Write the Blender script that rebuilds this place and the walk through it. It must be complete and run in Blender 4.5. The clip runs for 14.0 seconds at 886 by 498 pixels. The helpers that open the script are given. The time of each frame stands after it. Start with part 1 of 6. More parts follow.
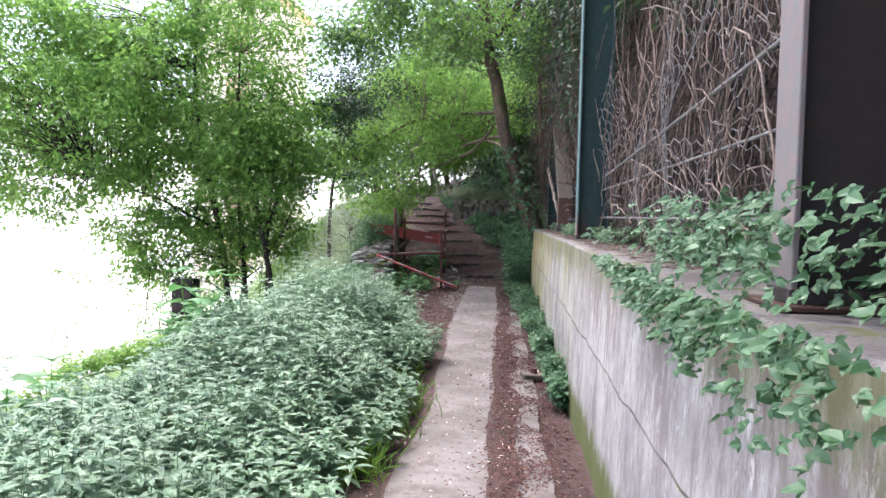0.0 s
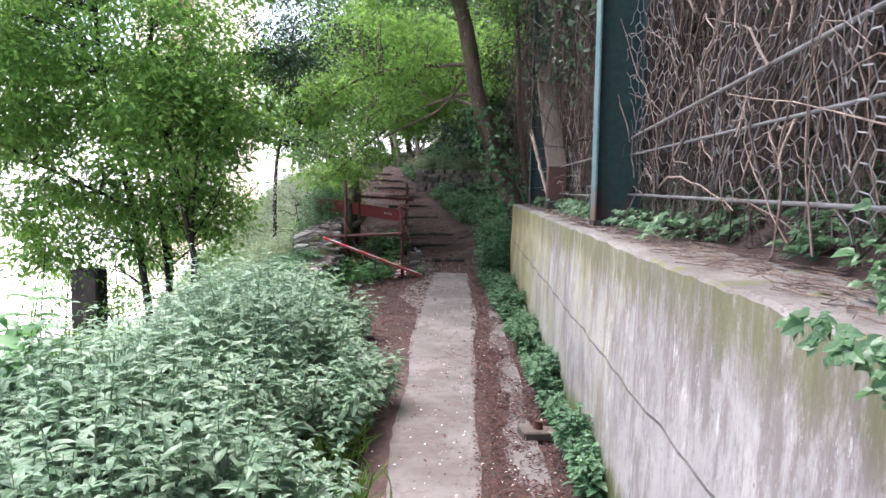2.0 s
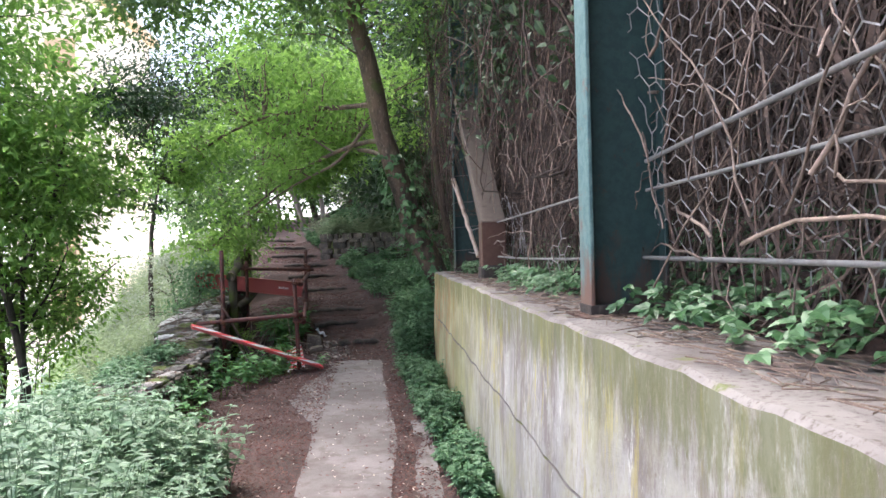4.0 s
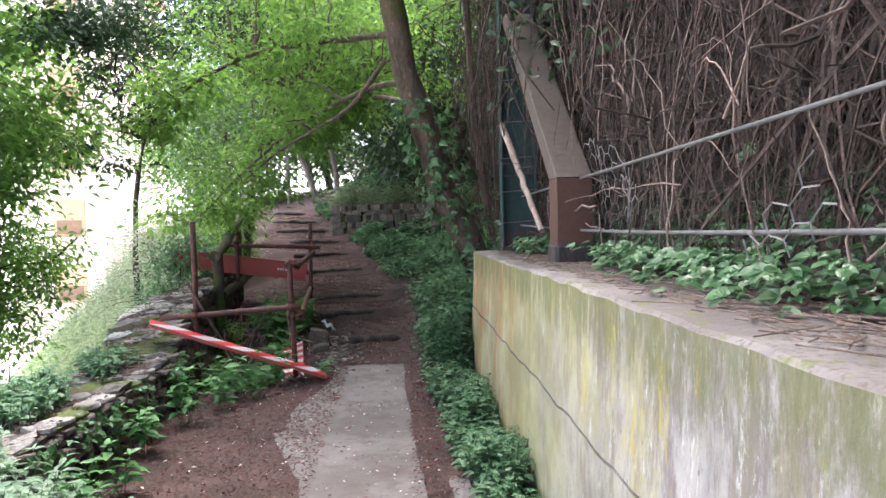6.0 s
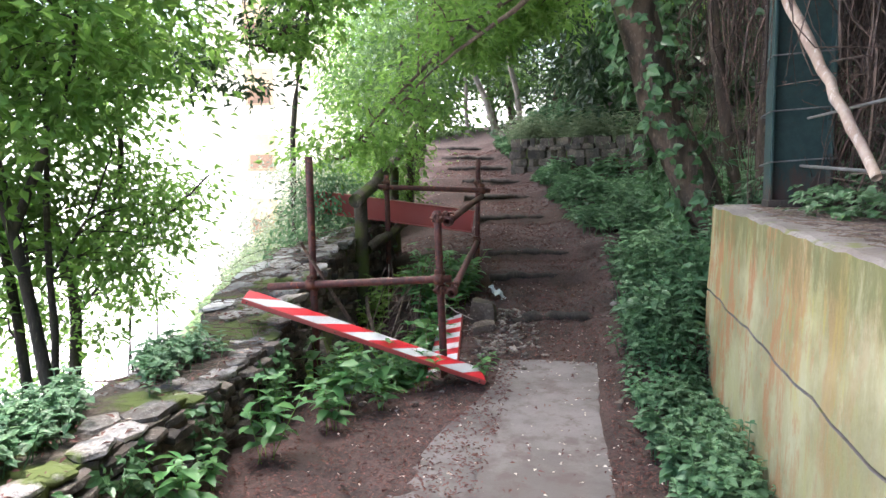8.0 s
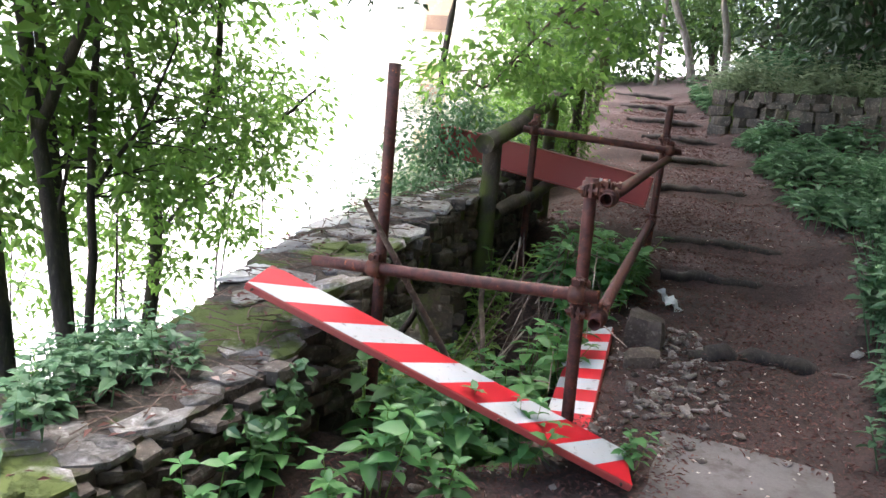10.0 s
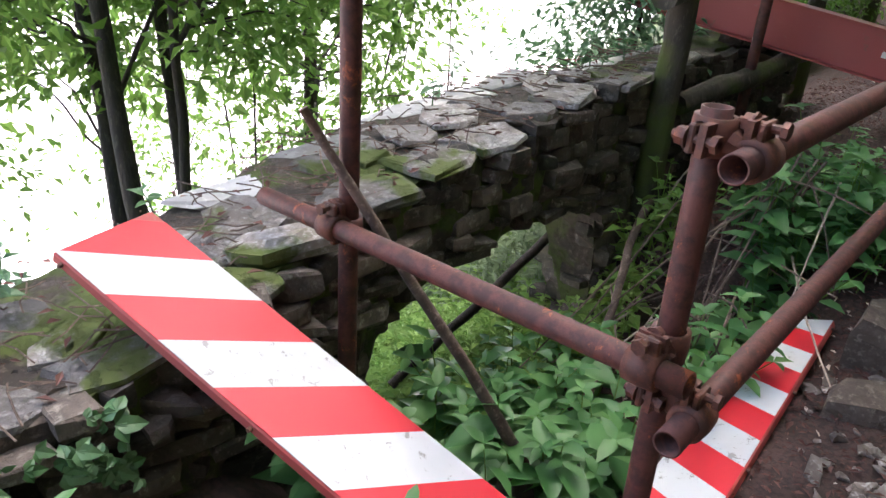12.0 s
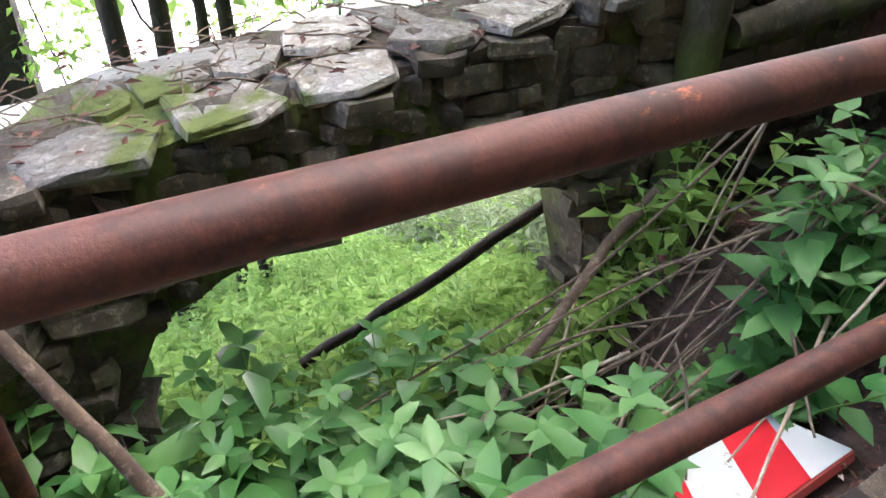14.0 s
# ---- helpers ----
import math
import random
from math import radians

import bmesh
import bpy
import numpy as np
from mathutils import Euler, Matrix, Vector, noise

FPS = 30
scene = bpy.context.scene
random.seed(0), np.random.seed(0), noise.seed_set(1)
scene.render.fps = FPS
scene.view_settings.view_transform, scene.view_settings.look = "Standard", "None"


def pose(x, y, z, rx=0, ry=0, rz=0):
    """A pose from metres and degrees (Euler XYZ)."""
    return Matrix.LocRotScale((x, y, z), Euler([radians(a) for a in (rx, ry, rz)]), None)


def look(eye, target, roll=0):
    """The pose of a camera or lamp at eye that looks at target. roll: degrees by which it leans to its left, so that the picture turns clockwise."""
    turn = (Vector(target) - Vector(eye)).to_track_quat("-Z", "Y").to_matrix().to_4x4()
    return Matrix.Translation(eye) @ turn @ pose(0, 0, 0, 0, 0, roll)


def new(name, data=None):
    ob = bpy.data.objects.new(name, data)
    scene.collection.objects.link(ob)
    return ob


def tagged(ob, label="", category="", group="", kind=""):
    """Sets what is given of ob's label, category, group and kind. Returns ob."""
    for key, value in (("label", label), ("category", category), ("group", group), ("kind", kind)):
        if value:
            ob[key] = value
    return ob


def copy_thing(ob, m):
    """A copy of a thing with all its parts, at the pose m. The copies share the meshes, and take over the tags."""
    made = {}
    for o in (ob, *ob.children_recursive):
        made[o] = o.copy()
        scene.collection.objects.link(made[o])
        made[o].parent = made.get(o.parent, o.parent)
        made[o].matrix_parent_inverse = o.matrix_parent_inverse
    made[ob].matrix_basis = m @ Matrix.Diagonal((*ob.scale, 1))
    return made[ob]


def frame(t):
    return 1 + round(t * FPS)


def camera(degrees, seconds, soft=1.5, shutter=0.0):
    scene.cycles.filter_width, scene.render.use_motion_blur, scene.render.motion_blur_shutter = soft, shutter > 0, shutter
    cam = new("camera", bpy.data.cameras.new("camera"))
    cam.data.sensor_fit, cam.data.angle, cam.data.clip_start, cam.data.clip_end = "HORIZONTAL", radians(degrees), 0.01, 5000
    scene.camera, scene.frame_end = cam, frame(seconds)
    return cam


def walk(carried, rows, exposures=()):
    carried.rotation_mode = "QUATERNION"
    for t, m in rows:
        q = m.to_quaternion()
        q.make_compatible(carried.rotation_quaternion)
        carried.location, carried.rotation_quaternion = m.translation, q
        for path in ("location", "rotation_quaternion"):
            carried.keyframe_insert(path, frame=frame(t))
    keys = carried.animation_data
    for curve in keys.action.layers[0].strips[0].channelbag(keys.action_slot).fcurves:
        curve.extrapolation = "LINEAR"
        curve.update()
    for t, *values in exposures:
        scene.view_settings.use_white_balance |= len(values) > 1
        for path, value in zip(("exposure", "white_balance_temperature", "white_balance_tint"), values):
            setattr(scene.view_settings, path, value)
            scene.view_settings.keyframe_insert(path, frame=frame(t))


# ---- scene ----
cam = camera(62.0, 14.0)
METRES, EYE, TILT, LEAN, TURN = 13.5, 1.32, -2.6, -1.3, 4.6
ROWS = [
    (0.0, 0.0, 0.0, 0.0, -0.0, 0.0, 0.0),
    (0.5, -0.0032, 0.0375, 0.0001, 0.62, -2.98, -1.23),
    (1.0, -0.0018, 0.0793, 0.0042, -1.51, -3.89, 0.75),
    (1.5, -0.0033, 0.1233, 0.0071, -1.53, -4.93, 0.82),
    (2.0, 0.0029, 0.163, 0.0113, -2.82, -2.37, 0.58),
    (2.5, 0.0034, 0.2014, 0.014, -5.29, 0.43, 1.97),
    (3.0, 0.0114, 0.2418, 0.0158, -8.26, 2.39, 3.34),
    (5.5, 0.0298, 0.4359, 0.0241, -9.67, 1.91, 3.06),
    (6.0, 0.0309, 0.4766, 0.0233, -7.85, 0.57, 2.88),
    (6.5, 0.0351, 0.5155, 0.0244, -7.49, 0.04, 4.18),
    (7.0, 0.0382, 0.5534, 0.0267, -2.56, -0.21, 2.41),
    (7.5, 0.0365, 0.5901, 0.0292, 2.09, -2.39, 2.0),
    (8.0, 0.0382, 0.6298, 0.0312, 6.47, -3.76, 1.71),
    (8.5, 0.0302, 0.6643, 0.0318, 9.46, -4.27, -0.2),
    (11.0, 0.0243, 0.8312, 0.0357, 27.92, -16.5, -2.66),
    (11.5, 0.0209, 0.8588, 0.0411, 32.77, -21.33, -0.73),
    (12.0, 0.0271, 0.8865, 0.0407, 41.63, -22.67, -5.07),
    (12.5, 0.0321, 0.9197, 0.0395, 47.79, -25.19, -4.41),
    (13.0, 0.04, 0.9472, 0.0421, 51.24, -25.87, -5.83),
    (13.5, 0.0379, 0.969, 0.0402, 58.62, -28.13, -6.67),
    (14.0, 0.0309, 0.9891, 0.0407, 61.47, -33.19, -3.11),
]
walk(cam, [(t, pose(0, 0, EYE, TILT, LEAN, TURN) @ pose(METRES * x, METRES * y, METRES * z, 90 + pitch, roll, yaw)) for t, x, y, z, yaw, pitch, roll in ROWS],
     exposures=[(0.0, 2.0, 6000, 13), (5.5, 2.24, 6150, 11), (8.5, 2.62, 6150, 10), (11.0, 2.5, 6200, 14), (12.5, 2.8, 6200, 15), (14.0, 3.5, 6300, 15)])

# ---- light: bright hazy day, soft sun over the wooded slope ----
SUN_EL, SUN_ROT = radians(70), radians(322)
world = bpy.data.worlds.new("sky")
scene.world = world
world.use_nodes = True
wn = world.node_tree
sky = wn.nodes.new("ShaderNodeTexSky")
sky.sky_type = "NISHITA"
sky.sun_disc = False
sky.sun_elevation, sky.sun_rotation = SUN_EL, SUN_ROT
sky.air_density, sky.dust_density, sky.ozone_density = 1.0, 6.0, 1.0
wn.links.new(sky.outputs[0], wn.nodes["Background"].inputs[0])
wn.nodes["Background"].inputs[1].default_value = 0.15
sun_data = bpy.data.lights.new("sun", "SUN")
sun_data.energy, sun_data.angle, sun_data.color = 1.1, radians(40), (1.0, 0.98, 0.96)
sun = new("sun", sun_data)
sun.matrix_world = look((math.sin(SUN_ROT) * math.cos(SUN_EL) * 50, math.cos(SUN_ROT) * math.cos(SUN_EL) * 50, math.sin(SUN_EL) * 50), (0, 0, 0))


# ---- materials ----
def nodes_of(name):
    m = bpy.data.materials.new(name)
    m.use_nodes = True
    nt = m.node_tree
    return m, nt, nt.nodes["Principled BSDF"]


def tex(nt, kind, scale, vec=None, detail=6.0, rough=0.6):
    n = nt.nodes.new(kind)
    n.inputs["Scale"].default_value = scale
    if kind == "ShaderNodeTexNoise":
        n.inputs["Detail"].default_value = detail
        n.inputs["Roughness"].default_value = rough
    if vec is not None:
        nt.links.new(vec, n.inputs["Vector"])
    return n


def coords(nt, sx=1, sy=1, sz=1):
    geo = nt.nodes.new("ShaderNodeNewGeometry")
    mp = nt.nodes.new("ShaderNodeMapping")
    mp.inputs["Scale"].default_value = (sx, sy, sz)
    nt.links.new(geo.outputs["Position"], mp.inputs["Vector"])
    return mp.outputs[0]


def ramp(nt, src, lo, hi):
    n = nt.nodes.new("ShaderNodeMapRange")
    n.inputs[1].default_value, n.inputs[2].default_value = lo, hi
    n.interpolation_type = "SMOOTHSTEP"
    nt.links.new(src, n.inputs[0])
    return n.outputs[0]


def mix(nt, fac, a, b):
    n = nt.nodes.new("ShaderNodeMix")
    n.data_type = "RGBA"
    for sock, v in ((n.inputs[0], fac), (n.inputs[6], a), (n.inputs[7], b)):
        if isinstance(v, (tuple, float, int)):
            sock.default_value = (*v, 1) if isinstance(v, tuple) else v
        else:
            nt.links.new(v, sock)
    return n.outputs[2]


def mul(nt, a, b, op="MULTIPLY"):
    n = nt.nodes.new("ShaderNodeMath")
    n.operation = op
    n.use_clamp = True
    for i, v in enumerate((a, b)):
        if isinstance(v, (float, int)):
            n.inputs[i].default_value = v
        else:
            nt.links.new(v, n.inputs[i])
    return n.outputs[0]


def finish(nt, bsdf, colour, rough, height=None, strength=0.3, dist=0.01):
    nt.links.new(colour, bsdf.inputs["Base Color"])
    if isinstance(rough, float):
        bsdf.inputs["Roughness"].default_value = rough
    else:
        nt.links.new(rough, bsdf.inputs["Roughness"])
    if height is not None:
        b = nt.nodes.new("ShaderNodeBump")
        b.inputs["Strength"].default_value = strength
        b.inputs["Distance"].default_value = dist
        nt.links.new(height, b.inputs["Height"])
        nt.links.new(b.outputs[0], bsdf.inputs["Normal"])


def rnd_of(nt, per_object):
    if per_object:
        return nt.nodes.new("ShaderNodeObjectInfo").outputs["Random"]
    return nt.nodes.new("ShaderNodeNewGeometry").outputs["Random Per Island"]


def leaf_mat(name, dark, light, rough=0.45, trans=0.35, odd=None, per=False):
    """Leaves: colour varied leaf by leaf and in patches, partly translucent."""
    m, nt, bsdf = nodes_of(name)
    r = rnd_of(nt, per)
    patch = ramp(nt, tex(nt, "ShaderNodeTexNoise", 1.3, coords(nt), 3).outputs[0], 0.35, 0.65)
    col = mix(nt, r, dark, light)
    col = mix(nt, mul(nt, patch, 0.45), col, tuple(0.6 * c for c in dark))
    if odd:
        col = mix(nt, ramp(nt, r, 0.977, 0.985), col, odd)
    finish(nt, bsdf, col, rough)
    bsdf.inputs["Specular IOR Level"].default_value = 0.4
    tr = nt.nodes.new("ShaderNodeBsdfTranslucent")
    hsv = nt.nodes.new("ShaderNodeHueSaturation")
    hsv.inputs["Hue"].default_value = 0.485
    hsv.inputs["Value"].default_value = 1.5
    nt.links.new(col, hsv.inputs["Color"])
    nt.links.new(hsv.outputs[0], tr.inputs[0])
    ms = nt.nodes.new("ShaderNodeMixShader")
    ms.inputs[0].default_value = trans
    nt.links.new(bsdf.outputs[0], ms.inputs[1])
    nt.links.new(tr.outputs[0], ms.inputs[2])
    nt.links.new(ms.outputs[0], nt.nodes["Material Output"].inputs[0])
    return m


def rough_mat(name, a, b, c, scale=6.0, rough=0.85, bump=0.5, dist=0.02, stretch=(1, 1, 1), per=None):
    """Stone, bark, earth: three colours mixed at two scales, with relief."""
    m, nt, bsdf = nodes_of(name)
    v = coords(nt, *stretch)
    n1 = tex(nt, "ShaderNodeTexNoise", scale, v, 8, 0.65).outputs[0]
    n2 = tex(nt, "ShaderNodeTexNoise", scale * 5.3, v, 6, 0.7).outputs[0]
    col = mix(nt, ramp(nt, n1, 0.38, 0.62), a, b)
    col = mix(nt, ramp(nt, n2, 0.52, 0.68), col, c)
    if per is not None:
        hsv = nt.nodes.new("ShaderNodeHueSaturation")
        vr = nt.nodes.new("ShaderNodeMapRange")
        vr.inputs[3].default_value, vr.inputs[4].default_value = 0.5, 1.5
        nt.links.new(rnd_of(nt, per), vr.inputs[0])
        nt.links.new(vr.outputs[0], hsv.inputs["Value"])
        nt.links.new(col, hsv.inputs["Color"])
        col = hsv.outputs[0]
    finish(nt, bsdf, col, rough, mul(nt, n1, n2, "ADD"), bump, dist)
    return m


def moss_over(m, colour, lo, hi, scale=2.6, up=True):
    """Adds moss in blotches of its own shape to a material."""
    nt = m.node_tree
    bsdf = nt.nodes["Principled BSDF"]
    src = bsdf.inputs["Base Color"].links[0].from_socket
    k = ramp(nt, tex(nt, "ShaderNodeTexNoise", scale, coords(nt), 6, 0.6).outputs[0], lo, hi)
    nt.links.new(mix(nt, k, src, colour), bsdf.inputs["Base Color"])
    return m


def concrete_wall_mat():
    m, nt, bsdf = nodes_of("stained_concrete")
    p = coords(nt)
    grain = tex(nt, "ShaderNodeTexNoise", 55, p, 6, 0.7).outputs[0]
    cloud = tex(nt, "ShaderNodeTexNoise", 2.2, p, 6, 0.6).outputs[0]
    col = mix(nt, ramp(nt, cloud, 0.35, 0.65), (0.27, 0.25, 0.24), (0.43, 0.405, 0.385))
    col = mix(nt, mul(nt, ramp(nt, grain, 0.5, 0.75), 0.5), col, (0.22, 0.20, 0.19))
    sep = nt.nodes.new("ShaderNodeSeparateXYZ")
    geo = nt.nodes.new("ShaderNodeNewGeometry")
    nt.links.new(geo.outputs["Position"], sep.inputs[0])
    # run-off streaks, drips and scratches
    st = tex(nt, "ShaderNodeTexNoise", 1.0, coords(nt, 5, 6.5, 1.9), 9, 0.78).outputs[0]
    st2 = tex(nt, "ShaderNodeTexNoise", 1.0, coords(nt, 8, 10, 3.2), 9, 0.82).outputs[0]
    high = ramp(nt, sep.outputs[2], 0.25, 1.1)
    col = mix(nt, mul(nt, ramp(nt, st, 0.47, 0.6), 0.7), col, (0.17, 0.14, 0.13))
    col = mix(nt, mul(nt, mul(nt, ramp(nt, st, 0.40, 0.56), mul(nt, high, high)), 0.6), col, (0.13, 0.10, 0.085))
    col = mix(nt, mul(nt, ramp(nt, st2, 0.57, 0.64), 0.65), col, (0.66, 0.64, 0.61))
    fine = tex(nt, "ShaderNodeTexNoise", 1.0, coords(nt, 22, 30, 13.0), 8, 0.82).outputs[0]
    col = mix(nt, mul(nt, ramp(nt, fine, 0.52, 0.64), 0.55), col, (0.17, 0.14, 0.13))
    pale = tex(nt, "ShaderNodeTexNoise", 1.0, coords(nt, 12, 17, 7.0), 8, 0.82).outputs[0]
    col = mix(nt, mul(nt, ramp(nt, pale, 0.58, 0.66), 0.6), col, (0.6, 0.58, 0.55))
    pits = tex(nt, "ShaderNodeTexVoronoi", 17, coords(nt, 1, 1, 0.8)).outputs[0]
    spot = nt.nodes.new("ShaderNodeMapRange")
    spot.inputs[1].default_value, spot.inputs[2].default_value, spot.inputs[3].default_value, spot.inputs[4].default_value = 0.06, 0.12, 0.8, 0.0
    nt.links.new(pits, spot.inputs[0])
    col = mix(nt, spot.outputs[0], col, (0.16, 0.13, 0.115))
    # yellow-green lichen, stronger towards the far end
    far = ramp(nt, sep.outputs[1], 4.0, 8.0)
    st3 = tex(nt, "ShaderNodeTexNoise", 1.0, coords(nt, 5, 5.5, 1.6), 8, 0.75).outputs[0]
    blot = tex(nt, "ShaderNodeTexNoise", 1.3, p, 5, 0.65).outputs[0]
    ly = mul(nt, mul(nt, ramp(nt, st3, 0.40, 0.60), ramp(nt, blot, 0.36, 0.58)), far)
    col = mix(nt, mul(nt, ly, 0.6), col, (0.36, 0.34, 0.13))
    st4 = tex(nt, "ShaderNodeTexNoise", 1.0, coords(nt, 6, 7, 1.2), 9, 0.8).outputs[0]
    col = mix(nt, mul(nt, mul(nt, mul(nt, ramp(nt, st4, 0.55, 0.63), far), ramp(nt, sep.outputs[2], 0.2, 0.7)), 0.65), col, (0.48, 0.39, 0.05))
    end = ramp(nt, sep.outputs[1], 8.0, 11.0)
    olive = mix(nt, ramp(nt, cloud, 0.38, 0.62), (0.25, 0.235, 0.085), (0.40, 0.375, 0.18))
    col = mix(nt, mul(nt, end, 0.68), col, olive)
    # rust streaks
    st5 = tex(nt, "ShaderNodeTexNoise", 1.0, coords(nt, 4, 4.2, 1.5), 9, 0.8).outputs[0]
    col = mix(nt, mul(nt, mul(nt, ramp(nt, st5, 0.48, 0.54), ramp(nt, sep.outputs[1], 10.0, 12.0)), 0.8), col, (0.36, 0.15, 0.06))
    # moss along the rim and at the foot
    mn = tex(nt, "ShaderNodeTexNoise", 11, coords(nt, 1, 1, 0.3), 9, 0.8).outputs[0]
    rim = ramp(nt, mul(nt, mul(nt, high, high), mul(nt, mn, 1.25)), 0.40, 0.66)
    col = mix(nt, mul(nt, rim, 0.75), col, (0.115, 0.12, 0.04))
    # the level top: grey, trodden with dirt, mossy in blotches
    up = nt.nodes.new("ShaderNodeSeparateXYZ")
    nt.links.new(geo.outputs["Normal"], up.inputs[0])
    topc = mix(nt, ramp(nt, cloud, 0.38, 0.62), (0.145, 0.125, 0.115), (0.235, 0.212, 0.198))
    topc = mix(nt, ramp(nt, grain, 0.5, 0.66), topc, (0.11, 0.085, 0.075))
    topc = mix(nt, ramp(nt, tex(nt, "ShaderNodeTexNoise", 4.5, p, 7, 0.7).outputs[0], 0.55, 0.64), topc, (0.13, 0.14, 0.045))
    col = mix(nt, ramp(nt, up.outputs[2], 0.35, 0.75), col, topc)
    foot = nt.nodes.new("ShaderNodeMapRange")
    foot.inputs[1].default_value, foot.inputs[2].default_value, foot.inputs[3].default_value, foot.inputs[4].default_value = -0.1, 0.3, 1.0, 0.0
    nt.links.new(sep.outputs[2], foot.inputs[0])
    col = mix(nt, ramp(nt, mul(nt, foot.outputs[0], mul(nt, mn, 1.5)), 0.25, 0.5), col, (0.10, 0.115, 0.03))
    finish(nt, bsdf, col, 0.9, mul(nt, grain, cloud, "ADD"), 0.35, 0.01)
    return m


def path_mat():
    m, nt, bsdf = nodes_of("worn_path_concrete")
    p = coords(nt)
    n1 = tex(nt, "ShaderNodeTexNoise", 1.7, p, 6, 0.65).outputs[0]
    n2 = tex(nt, "ShaderNodeTexNoise", 70, p, 5, 0.7).outputs[0]
    n3 = tex(nt, "ShaderNodeTexNoise", 7, p, 6, 0.7).outputs[0]
    col = mix(nt, ramp(nt, n1, 0.35, 0.65), (0.115, 0.098, 0.092), (0.20, 0.178, 0.172))
    col = mix(nt, mul(nt, ramp(nt, n3, 0.45, 0.65), 0.75), col, (0.095, 0.068, 0.06))
    col = mix(nt, mul(nt, ramp(nt, n2, 0.5, 0.7), 0.5), col, (0.12, 0.105, 0.1))
    finish(nt, bsdf, col, 0.8, mul(nt, n2, n3, "ADD"), 0.4, 0.008)
    return m


def ground_mat():
    m, nt, bsdf = nodes_of("earth_and_litter")
    p = coords(nt)
    n1 = tex(nt, "ShaderNodeTexNoise", 2.5, p, 6, 0.65).outputs[0]
    n2 = tex(nt, "ShaderNodeTexNoise", 38, p, 6, 0.75).outputs[0]
    n3 = tex(nt, "ShaderNodeTexVoronoi", 60, p).outputs[0]
    col = mix(nt, ramp(nt, n1, 0.35, 0.65), (0.058, 0.034, 0.029), (0.10, 0.057, 0.05))
    col = mix(nt, ramp(nt, n2, 0.52, 0.7), col, (0.045, 0.03, 0.026))
    col = mix(nt, mul(nt, ramp(nt, n3, 0.45, 0.7), 0.5), col, (0.028, 0.02, 0.017))
    sep = nt.nodes.new("ShaderNodeSeparateXYZ")
    geo = nt.nodes.new("ShaderNodeNewGeometry")
    nt.links.new(geo.outputs["Position"], sep.inputs[0])
    # grassy slope outside the parapet, then the valley floor with its white glare painted in
    left = nt.nodes.new("ShaderNodeMath")
    left.operation = "MULTIPLY_ADD"
    left.inputs[1].default_value = -1
    nt.links.new(sep.outputs[0], left.inputs[0])
    up_hill = nt.nodes.new("ShaderNodeMapRange")       # the grass line follows the handrail up the steps
    for i, v in enumerate((14.5, 24.5, 0.0, -1.6)):
        up_hill.inputs[i + 1].default_value = v
    nt.links.new(sep.outputs[1], up_hill.inputs[0])
    nt.links.new(up_hill.outputs[0], left.inputs[2])
    col = mix(nt, ramp(nt, left.outputs[0], 2.05, 2.5), col, mix(nt, n1, (0.07, 0.12, 0.028), (0.12, 0.19, 0.05)))
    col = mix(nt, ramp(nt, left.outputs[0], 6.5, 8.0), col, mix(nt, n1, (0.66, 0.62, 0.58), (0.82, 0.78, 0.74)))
    # far ground kept pale as well, overexposure put into its colour
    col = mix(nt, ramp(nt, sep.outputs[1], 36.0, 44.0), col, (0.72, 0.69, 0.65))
    finish(nt, bsdf, col, 0.9, n2, 0.6, 0.02)
    return m


def rust_mat(name, a, b, c, stain=0.5):
    m, nt, bsdf = nodes_of(name)
    p = coords(nt)
    n1 = tex(nt, "ShaderNodeTexNoise", 22, p, 8, 0.75).outputs[0]
    n2 = tex(nt, "ShaderNodeTexNoise", 210, p, 4, 0.7).outputs[0]
    n3 = tex(nt, "ShaderNodeTexNoise", 9.0, coords(nt, 2, 1, 1.5), 8, 0.78).outputs[0]
    col = mix(nt, ramp(nt, n1, 0.40, 0.60), a, b)
    col = mix(nt, mul(nt, ramp(nt, n3, 0.58, 0.66), stain), col, c)
    col = mix(nt, mul(nt, ramp(nt, n2, 0.55, 0.75), 0.5), col, tuple(0.45 * x for x in a))
    bsdf.inputs["Metallic"].default_value = 0.1
    finish(nt, bsdf, col, 0.62, mul(nt, n1, n2, "ADD"), 0.3, 0.003)
    return m


def paint_mat(name, a, chip, rough=0.4, amount=0.63, scale=9.0, dirt=(0.2, 0.19, 0.17)):
    m, nt, bsdf = nodes_of(name)
    p = coords(nt)
    n1 = tex(nt, "ShaderNodeTexNoise", scale, p, 8, 0.72).outputs[0]
    n2 = tex(nt, "ShaderNodeTexNoise", 2.5, p, 4, 0.6).outputs[0]
    sc = tex(nt, "ShaderNodeTexNoise", 1, coords(nt, 30, 90, 90), 5, 0.7).outputs[0]
    col = mix(nt, mul(nt, ramp(nt, n2, 0.4, 0.7), 0.22), a, dirt)
    col = mix(nt, mul(nt, ramp(nt, sc, 0.62, 0.7), 0.55), col, dirt)
    col = mix(nt, ramp(nt, n1, amount, amount + 0.04), col, chip)
    finish(nt, bsdf, col, rough, n1, 0.15, 0.003)
    return m


